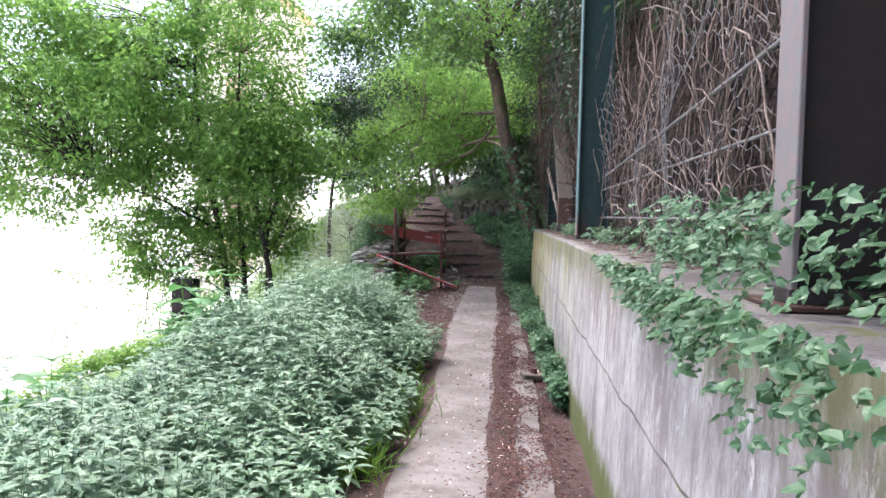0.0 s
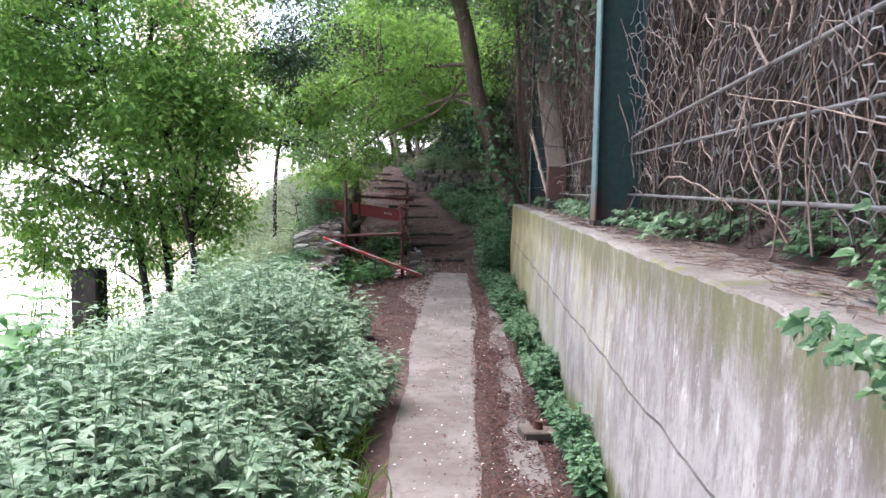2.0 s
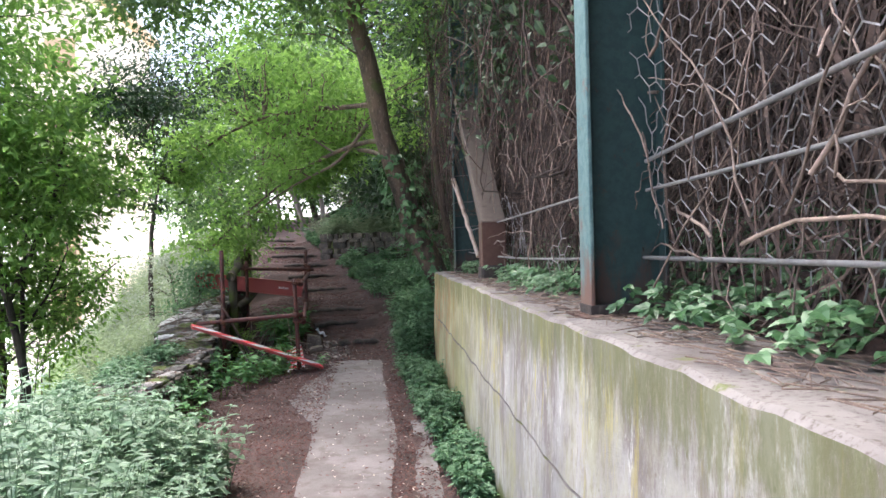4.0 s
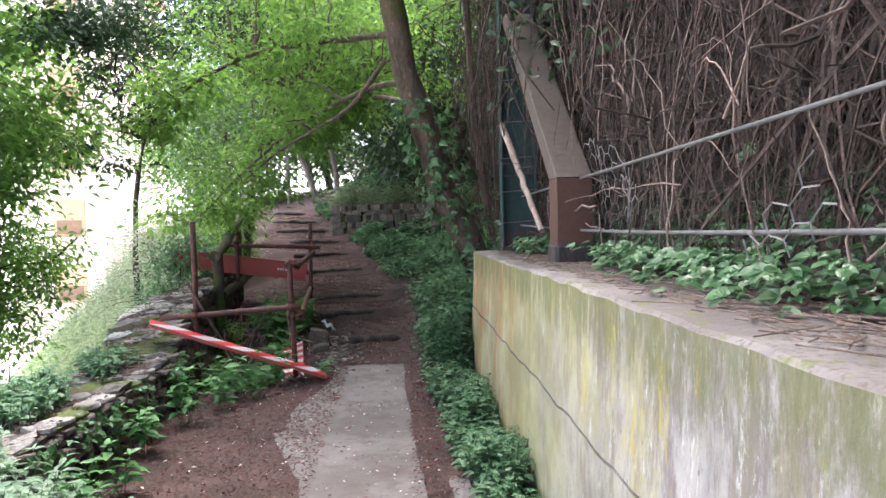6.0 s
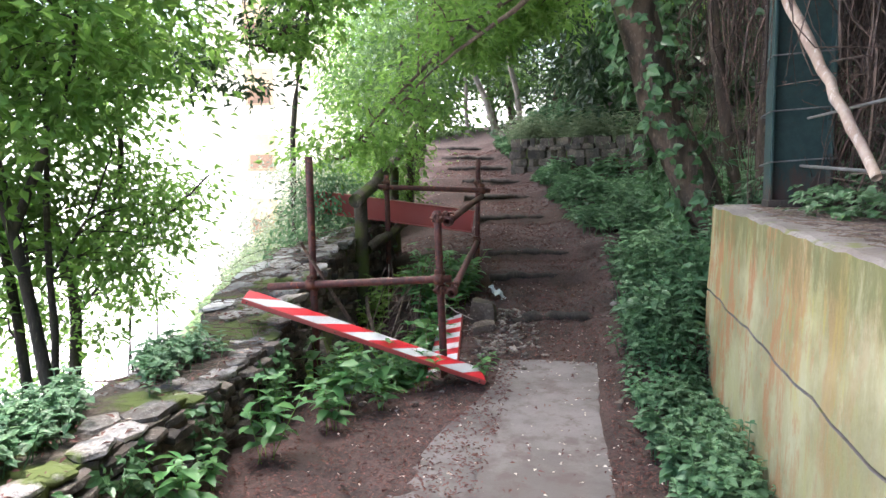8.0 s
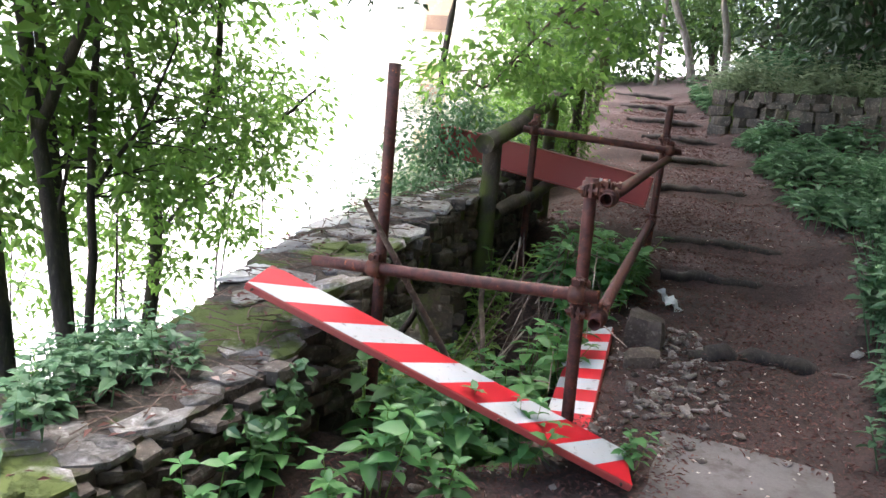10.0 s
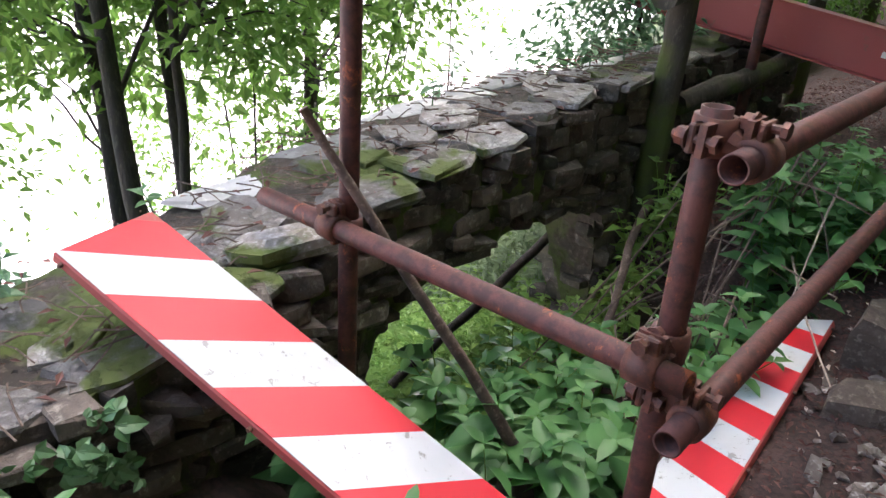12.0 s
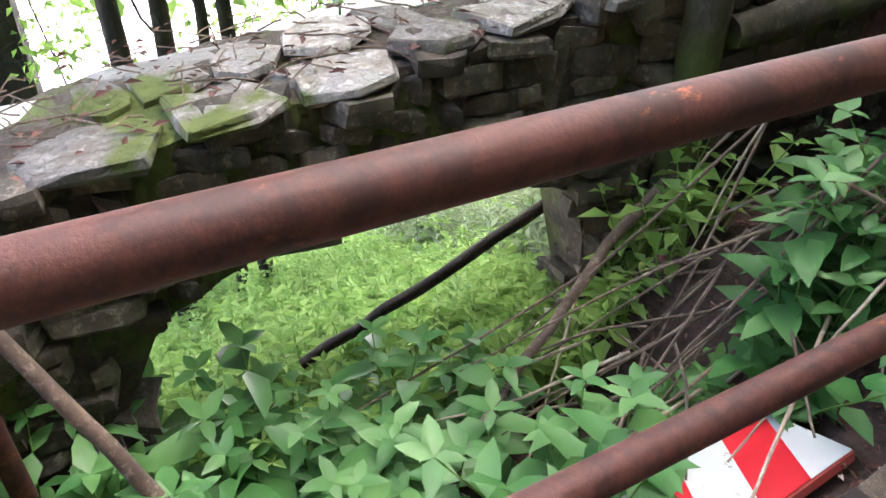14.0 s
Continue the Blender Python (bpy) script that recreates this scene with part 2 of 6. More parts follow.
CONCRETE = concrete_wall_mat()
PATH = path_mat()
GROUND = ground_mat()
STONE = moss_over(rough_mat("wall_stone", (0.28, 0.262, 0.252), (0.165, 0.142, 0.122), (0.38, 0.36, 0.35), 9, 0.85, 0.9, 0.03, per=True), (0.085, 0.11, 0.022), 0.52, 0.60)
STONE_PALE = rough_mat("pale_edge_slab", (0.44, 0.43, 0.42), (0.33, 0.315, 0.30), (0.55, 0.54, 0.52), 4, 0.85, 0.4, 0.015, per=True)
# darker than the cap stone: the upright face's shade is in the colour
STONE_FACE = rough_mat("shaded_face_stone", (0.115, 0.09, 0.072), (0.05, 0.043, 0.036), (0.19, 0.165, 0.14), 7, 0.9, 0.7, 0.02, per=True)
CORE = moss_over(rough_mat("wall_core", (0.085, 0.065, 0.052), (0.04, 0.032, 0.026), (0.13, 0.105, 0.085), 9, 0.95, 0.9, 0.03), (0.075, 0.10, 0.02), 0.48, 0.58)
RUBBLE = rough_mat("rubble_stone", (0.24, 0.20, 0.18), (0.12, 0.092, 0.078), (0.36, 0.33, 0.31), 8, 0.85, 0.5, 0.01, per=True)
ROCK = rough_mat("brown_rock", (0.17, 0.125, 0.10), (0.095, 0.07, 0.056), (0.25, 0.20, 0.165), 7, 0.85, 0.8, 0.02)
BARK = moss_over(rough_mat("bark", (0.12, 0.085, 0.062), (0.055, 0.042, 0.034), (0.19, 0.15, 0.115), 9, 0.9, 0.8, 0.02, (1, 1, 0.25)), (0.06, 0.075, 0.02), 0.58, 0.7)
BARK_DARK = rough_mat("dark_bark", (0.055, 0.042, 0.036), (0.03, 0.025, 0.022), (0.09, 0.075, 0.062), 11, 0.9, 0.8, 0.015, (1, 1, 0.25))
BARK_PALE = rough_mat("pale_bark", (0.28, 0.245, 0.2), (0.15, 0.13, 0.10), (0.38, 0.34, 0.29), 7, 0.85, 0.5, 0.01, (1, 1, 0.3))
MOSSWOOD = moss_over(rough_mat("mossy_wood", (0.075, 0.06, 0.045), (0.04, 0.033, 0.025), (0.12, 0.10, 0.08), 8, 0.9, 0.7, 0.02, (1, 1, 0.3)), (0.075, 0.095, 0.02), 0.42, 0.58)
STICK = rough_mat("bare_stick", (0.42, 0.33, 0.27), (0.28, 0.2, 0.16), (0.52, 0.45, 0.4), 10, 0.8, 0.4, 0.006, (1, 1, 0.3))
TWIG = rough_mat("dry_vine", (0.078, 0.05, 0.039), (0.03, 0.02, 0.016), (0.15, 0.105, 0.084), 12, 0.85, 0.4, 0.004, per=False)
PALE_VINE = rough_mat("pale_vine", (0.22, 0.16, 0.13), (0.12, 0.085, 0.066), (0.30, 0.235, 0.2), 14, 0.8, 0.4, 0.004, per=False)
DEADWOOD = rough_mat("dead_branch", (0.16, 0.11, 0.085), (0.08, 0.055, 0.045), (0.28, 0.21, 0.17), 9, 0.85, 0.6, 0.01)
RUST = rust_mat("rusty_tube", (0.105, 0.031, 0.024), (0.05, 0.017, 0.0145), (0.36, 0.095, 0.035), 0.85)
RUST_CLAMP = rust_mat("rusty_clamp", (0.13, 0.042, 0.025), (0.06, 0.022, 0.017), (0.30, 0.09, 0.035), 0.8)
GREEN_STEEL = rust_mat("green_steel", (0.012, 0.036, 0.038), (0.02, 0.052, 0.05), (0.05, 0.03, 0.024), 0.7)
TEAL_STEEL = rust_mat("pale_teal_flange", (0.085, 0.16, 0.165), (0.14, 0.22, 0.215), (0.20, 0.11, 0.09), 0.8)


def foot_rust(m, z0, z1, colour):
    """Rust and moss in ragged patches at a steel foot."""
    nt = m.node_tree
    bsdf = nt.nodes["Principled BSDF"]
    src = bsdf.inputs["Base Color"].links[0].from_socket
    sep = nt.nodes.new("ShaderNodeSeparateXYZ")
    nt.links.new(nt.nodes.new("ShaderNodeNewGeometry").outputs["Position"], sep.inputs[0])
    grow = nt.nodes.new("ShaderNodeMapRange")
    for i, v in enumerate((z0, z1, 0.5, 0.0)):
        grow.inputs[i + 1].default_value = v
    nt.links.new(sep.outputs[2], grow.inputs[0])
    n = tex(nt, "ShaderNodeTexNoise", 5, coords(nt, 2, 2, 0.8), 8, 0.75).outputs[0]
    nt.links.new(mix(nt, ramp(nt, mul(nt, n, grow.outputs[0], "ADD"), 0.75, 0.95), src, colour), bsdf.inputs["Base Color"])


foot_rust(TEAL_STEEL, 1.1, 1.8, (0.15, 0.085, 0.065))
foot_rust(GREEN_STEEL, 1.1, 1.6, (0.055, 0.034, 0.028))
BROWN_STEEL = rust_mat("brown_primer", (0.085, 0.04, 0.028), (0.10, 0.05, 0.036), (0.15, 0.07, 0.045))
STRUT_STEEL = rust_mat("strut_steel", (0.10, 0.075, 0.062), (0.12, 0.092, 0.075), (0.06, 0.11, 0.09), 0.7)
WIRE = rust_mat("galvanised_wire", (0.30, 0.29, 0.29), (0.22, 0.2, 0.195), (0.22, 0.13, 0.09), 0.4)
CABLE = rust_mat("dull_cable", (0.17, 0.165, 0.165), (0.12, 0.112, 0.11), (0.15, 0.09, 0.065), 0.5)
RED = paint_mat("red_board_paint", (0.62, 0.006, 0.022), (0.40, 0.03, 0.03), 0.5, 0.70, 9.0, (0.42, 0.012, 0.018))
WHITE = paint_mat("white_board_paint", (0.60, 0.61, 0.63), (0.30, 0.29, 0.28), 0.55, 0.60, 22)
RED_EDGE = paint_mat("board_edge_red", (0.42, 0.055, 0.05), (0.16, 0.06, 0.05), 0.55, 0.62)
BEAM_RED = paint_mat("beam_red_paint", (0.33, 0.058, 0.052), (0.24, 0.07, 0.055), 0.5, 0.60, 6, (0.3, 0.12, 0.1))
BEAM_MARK = paint_mat("beam_mark_white", (0.72, 0.68, 0.66), (0.5, 0.3, 0.28), 0.6, 0.66, 30)
PLASTIC = paint_mat("pale_plastic", (0.55, 0.58, 0.62), (0.4, 0.4, 0.4), 0.3, 0.7)
FACADE = rough_mat("facade_plaster", (0.74, 0.66, 0.52), (0.66, 0.58, 0.45), (0.8, 0.74, 0.62), 0.6, 0.85, 0.1, 0.01)
FACADE_OCHRE = rough_mat("ochre_loggia", (0.58, 0.42, 0.26), (0.5, 0.36, 0.22), (0.62, 0.46, 0.3), 0.8, 0.8, 0.1, 0.01)
FACADE_BROWN = rough_mat("brown_loggia_shade", (0.30, 0.19, 0.12), (0.24, 0.15, 0.10), (0.34, 0.23, 0.15), 0.8, 0.8, 0.1, 0.01)
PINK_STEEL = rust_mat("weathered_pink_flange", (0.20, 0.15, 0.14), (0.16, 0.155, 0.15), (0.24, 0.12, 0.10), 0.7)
DARK_STEEL = rust_mat("dark_brown_web", (0.022, 0.017, 0.015), (0.03, 0.022, 0.019), (0.045, 0.027, 0.02), 0.6)
L_NETTLE = leaf_mat("nettle_leaf", (0.11, 0.20, 0.11), (0.26, 0.37, 0.235), 0.42, 0.24)
L_PIT = leaf_mat("broad_herb_leaf", (0.055, 0.165, 0.045), (0.12, 0.27, 0.075), 0.42, 0.28)
L_HERB = leaf_mat("herb_leaf", (0.065, 0.20, 0.058), (0.16, 0.33, 0.11), 0.4, 0.28, per=True)
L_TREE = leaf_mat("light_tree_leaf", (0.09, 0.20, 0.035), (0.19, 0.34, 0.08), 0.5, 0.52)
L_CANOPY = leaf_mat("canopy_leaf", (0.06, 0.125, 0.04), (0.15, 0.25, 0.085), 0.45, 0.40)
# shade of the wood put into the leaf colour; serves the evergreen too
L_DARK = leaf_mat("evergreen_shade_leaf", (0.022, 0.055, 0.018), (0.055, 0.10, 0.04), 0.4, 0.2)
L_IVY = leaf_mat("ivy_leaf", (0.04, 0.11, 0.035), (0.13, 0.24, 0.11), 0.35, 0.15)
L_GRASS = leaf_mat("grass_blade", (0.09, 0.2, 0.03), (0.2, 0.34, 0.07), 0.5, 0.35)
# brightened leaf: the open slope's sunlight is part of this colour
L_BRIGHT = leaf_mat("sunlit_slope_leaf", (0.15, 0.29, 0.06), (0.31, 0.46, 0.14), 0.5, 0.4)
# grey-white leaf: strong sun on the shrub put into the colour
L_GREY = leaf_mat("sun_paled_leaf", (0.22, 0.27, 0.19), (0.42, 0.46, 0.38), 0.6, 0.3)
L_SCRUB = leaf_mat("scrub_leaf", (0.15, 0.21, 0.11), (0.33, 0.40, 0.25), 0.55, 0.35)
L_WEED = leaf_mat("shade_weed_leaf", (0.065, 0.155, 0.07), (0.17, 0.295, 0.15), 0.42, 0.25)
L_LITTER = leaf_mat("dead_leaf", (0.085, 0.036, 0.03), (0.21, 0.10, 0.08), 0.8, 0.05, (0.62, 0.5, 0.42))
L_PETAL = leaf_mat("fallen_petal", (0.5, 0.42, 0.34), (0.75, 0.7, 0.62), 0.7, 0.1)


# ---- mesh helpers ----
rng = np.random.default_rng(7)


def mesh_from(name, verts, faces, material, smooth=False):
    me = bpy.data.meshes.new(name)
    me.from_pydata(np.asarray(verts).tolist() if isinstance(verts, np.ndarray) else verts, [], faces.tolist() if isinstance(faces, np.ndarray) else faces)
    me.materials.append(material)
    if smooth:
        me.polygons.foreach_set("use_smooth", [True] * len(me.polygons))
    return me


def fast_mesh(name, verts, tris, material, smooth=False):
    """A mesh of triangles out of two arrays."""
    me = bpy.data.meshes.new(name)
    n, k = len(verts), len(tris)
    me.vertices.add(n)
    me.vertices.foreach_set("co", np.ascontiguousarray(verts, np.float32).ravel())
    me.loops.add(3 * k)
    me.loops.foreach_set("vertex_index", np.ascontiguousarray(tris, np.int32).ravel())
    me.polygons.add(k)
    me.polygons.foreach_set("loop_start", np.arange(0, 3 * k, 3, dtype=np.int32))
    me.polygons.foreach_set("use_smooth", np.full(k, smooth))
    me.update(calc_edges=True)
    me.materials.append(material)
    return me


def part(name, data, material=None, parent=None, label=""):
    """Links a bmesh or mesh as one mesh object under a thing or a part."""
    if isinstance(data, bmesh.types.BMesh):
        me = bpy.data.meshes.new(name)
        data.to_mesh(me)
        data.free()
        me.materials.append(material)
        data = me
    ob = new(name, data)
    if parent is not None:
        ob.parent = parent
    return tagged(ob, label)


def thing(name, label, category, group="", kind="", at=None):
    ob = new(name)
    if at is not None:
        ob.matrix_world = at
    return tagged(ob, label, category, group, kind)


def unit(v):
    return v / np.maximum(np.linalg.norm(v, axis=-1, keepdims=True), 1e-9)


def leaf_geo(P, D, N, L, W, curl=0.2, fine=True):
    """Arrays of leaf blades: base P, direction D, upper side N, length L, width W."""
    D = unit(D)
    S = unit(np.cross(D, N))
    N = np.cross(S, D)
    L, W = np.asarray(L)[:, None], np.asarray(W)[:, None]
    n = len(P)
    if fine:
        drop = N * curl * L
        V = np.stack([P, P + D * 0.3 * L + S * W * 0.48 + N * 0.12 * W, P + D * 0.68 * L + S * W * 0.36 - drop * 0.35 + N * 0.1 * W, P + D * L - drop,
                      P + D * 0.68 * L - S * W * 0.36 - drop * 0.35 + N * 0.1 * W, P + D * 0.3 * L - S * W * 0.48 + N * 0.12 * W, P + D * 0.5 * L - drop * 0.15], 1)
        T = np.array([[0, 1, 6], [1, 2, 6], [2, 3, 6], [3, 4, 6], [4, 5, 6], [5, 0, 6]])
        k = 7
    else:
        V = np.stack([P, P + D * 0.45 * L + S * W * 0.5 + N * 0.15 * W, P + D * L - N * curl * L, P + D * 0.45 * L - S * W * 0.5 + N * 0.15 * W], 1)
        T = np.array([[0, 2, 1], [0, 3, 2]])
        k = 4
    return V.reshape(-1, 3), (T[None] + (np.arange(n) * k)[:, None, None]).reshape(-1, 3)


def tube_geo(C, R, sides=5, cap=False):
    """Arrays of tubes: C (count, points, 3) centre lines, R (count, points) radii."""
    K, m, _ = C.shape
    T = unit(np.gradient(C, axis=1))
    ref = np.where(np.abs(T[..., 2:3]) > 0.9, np.array([1.0, 0, 0]), np.array([0, 0, 1.0]))
    A = unit(np.cross(T, ref))
    B = np.cross(T, A)
    a = np.arange(sides) * 2 * np.pi / sides
    V = C[:, :, None] + R[:, :, None, None] * (A[:, :, None] * np.cos(a)[:, None] + B[:, :, None] * np.sin(a)[:, None])
    i, j = np.meshgrid(np.arange(m - 1), np.arange(sides), indexing="ij")
    p, q = i * sides + j, i * sides + (j + 1) % sides
    F = np.concatenate([np.stack([p, q, q + sides], -1).reshape(-1, 3), np.stack([p, q + sides, p + sides], -1).reshape(-1, 3)])
    if cap:
        F = np.concatenate([F] + [np.array([[b, b + s, b + s + 1] if b == 0 else [b, b + s + 1, b + s] for s in range(1, sides - 1)]) for b in (0, (m - 1) * sides)])
    return V.reshape(-1, 3), (F[None] + (np.arange(K) * m * sides)[:, None, None]).reshape(-1, 3)


def joined(*geos):
    vs, ts, o = [], [], 0
    for v, t in geos:
        vs.append(v)
        ts.append(t + o)
        o += len(v)
    return np.concatenate(vs), np.concatenate(ts)


def limb(points, r0, r1, sides=8, wobble=0.0, m=14):
    """A tapered, slightly crooked limb through the points."""
    P = np.array(points, float)
    s = np.concatenate([[0], np.cumsum(np.linalg.norm(np.diff(P, axis=0), axis=1))])
    u = np.linspace(0, s[-1], m)
    C = np.stack([np.interp(u, s, P[:, i]) for i in range(3)], 1)
    for _ in range(2):
        C[1:-1] = (C[:-2] + 2 * C[1:-1] + C[2:]) / 4
    C[1:-1] += rng.normal(0, wobble, (m - 2, 3))
    return tube_geo(C[None], np.linspace(r0, r1, m)[None] * (1 + rng.normal(0, 0.04, (1, m))), sides, True)


def box(bm, lo, hi, bevel=0.0):
    m = Matrix.Translation([(a + b) / 2 for a, b in zip(lo, hi)]) @ Matrix.Diagonal([b - a for a, b in zip(lo, hi)] + [1])
    g = bmesh.ops.create_cube(bm, size=1, matrix=m)
    if bevel:
        es = list({e for v in g["verts"] for e in v.link_edges})
        bmesh.ops.bevel(bm, geom=es, offset=bevel, segments=1, affect="EDGES")
    return bm


def sst(a, b, x):
    t = np.clip((x - a) / (b - a), 0, 1)
    return t * t * (3 - 2 * t)


def ripple(x, y, s):
    return (np.sin(x * 3.1 * s + 1.3 * np.sin(y * 2.3 * s)) + np.sin(y * 2.7 * s + 1.7 * np.sin(x * 1.9 * s + 2)) + np.sin((x + y) * 5.3 * s)) / 3


# ---- ground ----
STEP_Y = (15.6, 16.15, 17.7, 18.8, 19.8, 20.7, 21.5, 22.3)


def path_z(y):
    z = np.interp(y, [-400, -5, 5, 13.4, 15.55, 22.5, 40, 400], [-0.3, -0.12, -0.1, 0.03, 0.2, 1.72, 3.0, 6])
    k = sum(sst(s - 0.05, s + 0.05, y) for s in STEP_Y) / len(STEP_Y)
    return z + (sst(15.4, 15.6, y) - sst(22.4, 22.8, y)) * 0.55 * (0.22 + k * 1.5 - z)


def path_x(y):
    return np.interp(y, [-400, 13, 15.8, 17.7, 19.8, 22.6, 30, 400], [-0.4, -0.45, -0.7, -1.1, -1.65, -2.7, -4.5, -4.5])


UPPER_A, UPPER_B = (-1.35, 20.3), (2.6, 17.5)


def upper_side(x, y):
    """How far a place lies behind the upper rubble wall."""
    (ax, ay), (bx, by) = UPPER_A, UPPER_B
    dx, dy = bx - ax, by - ay
    return ((y - 0.2 - ay) * dx - (x - ax) * dy) / math.hypot(dx, dy) - 8.0 * np.maximum(0, ax + 0.15 - x)


def ground_z(x, y):
    x, y = np.asarray(x, float), np.asarray(y, float)
    pz, cx = path_z(y), path_x(y)
    left = np.interp(x, [-500, -40, -16, -12, -8, -5.6, -4.2, -3.2, -2.6, -1.0], [-5.5, -5.2, -5, -4.4, -2.5, -0.95, -0.5, -0.35, -0.05, 0.0])
    d = x - cx
    far_left = np.interp(cx - x, [0.45, 0.8, 1.4, 2.5, 5, 9, 14, 40], [0, 0.0, -0.15, -0.8, -2.8, -6, -8, -9])
    outer = np.interp(x, [-500, -40, -16, -12, -8, -6, -5, -3.6, -2.8, -2.3, -2.0], [-5.5, -5.2, -5, -4.6, -3.7, -2.8, -2.2, -1.45, -1.0, -0.6, 0.0])
    kk = sst(9.5, 11.5, y)
    left = (1 - kk) * left + kk * outer
    west2 = pz + np.maximum(far_left, -9)
    west = (1 - sst(14.6, 16.5, y)) * (pz * sst(-6, -2, x) + left) + sst(14.6, 16.5, y) * west2
    bank = pz + np.interp(d, [0.4, 0.8, 1.3, 1.8, 3, 8, 20, 60, 400], [0, 0.16, 0.55, 1.0, 2.0, 5.0, 10, 16, 16])
    low = pz + np.interp(d, [0.4, 0.9, 1.6, 2.6, 4, 8, 20, 60, 400], [0, 0.1, 0.2, 0.4, 1.2, 4.0, 10, 16, 16])
    behind = np.maximum(low, 1.66 + 0.3 * np.maximum(0, upper_side(x, y)))
    kb = sst(-0.1, 0.1, upper_side(x, y)) * (1 - sst(22, 26, y))
    low = (1 - kb) * low + kb * behind
    kl = sst(14.6, 16.5, y)
    bank = (1 - kl) * bank + kl * low
    ledge = np.interp(x, [0.6, 0.72, 1.05, 1.6, 2.5, 5, 12, 40, 400], [-0.14, 1.08, 1.1, 1.55, 2.5, 4.8, 9.5, 16, 16])
    ledge = np.where(x < 0.6, np.interp(x, [0.0, 0.45], [0, -0.04]) + pz, ledge)
    k = sst(12.75, 13.05, y)
    east = (1 - k) * ledge + k * bank
    z = np.where(d < 0.35, west, east)
    pit = np.exp(-(((x + 1.9) / 0.6) ** 4)) * sst(12.6, 13.1, y) * (1 - sst(14.35, 14.8, y))
    z = z - 0.52 * pit
    on_path = np.exp(-((d / 0.5) ** 4))
    z = z + (sst(60, 220, y) + sst(60, 220, -x) + sst(40, 200, -y)) * 26 * sst(4, 20, -x)   # far hillsides, added to cover the sky's brown horizon band
    return z + ripple(x, y, 1.7) * 0.02 * (1 - on_path) + ripple(x, y, 6.0) * 0.008


def ground_sheet():
    xs = np.concatenate([-np.geomspace(400, 3.4, 34), np.arange(-3.3, 1.7, 0.06), np.geomspace(1.75, 400, 34)])
    ys = np.concatenate([-np.geomspace(400, 1.2, 22), np.arange(-1.1, 23.6, 0.09), np.geomspace(23.8, 600, 30)])
    X, Y = np.meshgrid(xs, ys, indexing="ij")
    V = np.stack([X, Y, ground_z(X, Y)], -1).reshape(-1, 3)
    i, j = np.meshgrid(np.arange(len(xs) - 1), np.arange(len(ys) - 1), indexing="ij")
    a = i * len(ys) + j
    T = np.concatenate([np.stack([a, a + len(ys), a + len(ys) + 1], -1).reshape(-1, 3), np.stack([a, a + len(ys) + 1, a + 1], -1).reshape(-1, 3)])
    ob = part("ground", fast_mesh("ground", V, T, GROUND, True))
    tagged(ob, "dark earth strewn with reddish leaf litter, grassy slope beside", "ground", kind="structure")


ground_sheet()


def strip(name, rows, top, thick, material, label):
    """A paved strip: rows of (y, left x, right x); top adds to the path's height."""
    ys = np.arange(rows[0][0], rows[-1][0] + 0.01, 0.12)
    R = np.array(rows)
    bm = bmesh.new()
    prev = None
    for y in ys:
        jl, jr = 0.02 * math.sin(y * 2.7) + 0.006 * math.sin(y * 23), 0.015 * math.sin(y * 3.3 + 1) + 0.005 * math.sin(y * 29)
        l, r = np.interp(y, R[:, 0], R[:, 1]) + jl, np.interp(y, R[:, 0], R[:, 2]) + jr
        z = float(path_z(y)) + top
        cur = [bm.verts.new(p) for p in ((l, y, z - thick), (l + 0.01, y, z - 0.006), (l * 0.6 + r * 0.4, y, z + 0.003), (r - 0.01, y, z - 0.004), (r, y, z - thick))]
        if prev:
            for k in range(4):
                bm.faces.new((prev[k], cur[k], cur[k + 1], prev[k + 1]))
        prev = cur
    bmesh.ops.recalc_face_normals(bm, faces=bm.faces)
    return tagged(part(name, bm, material), label, "path", kind="structure")


strip("path", [(-3, -0.58, -0.05), (3.4, -0.57, -0.05), (5.6, -0.51, -0.04), (8.5, -0.6, -0.03), (10.4, -0.68, 0.02), (11.4, -0.98, -0.05), (12.1, -0.92, -0.06), (12.9, -0.72, -0.07), (13.45, -0.72, -0.1)],
      0.012, 0.09, PATH, "worn grey concrete footpath with scattered petals")
strip("drain_strip", [(-3, 0.12, 0.31), (6, 0.11, 0.31), (8.2, 0.11, 0.29), (10.5, 0.12, 0.26)], -0.004, 0.08, PATH, "narrow dirty concrete strip along the wall foot")


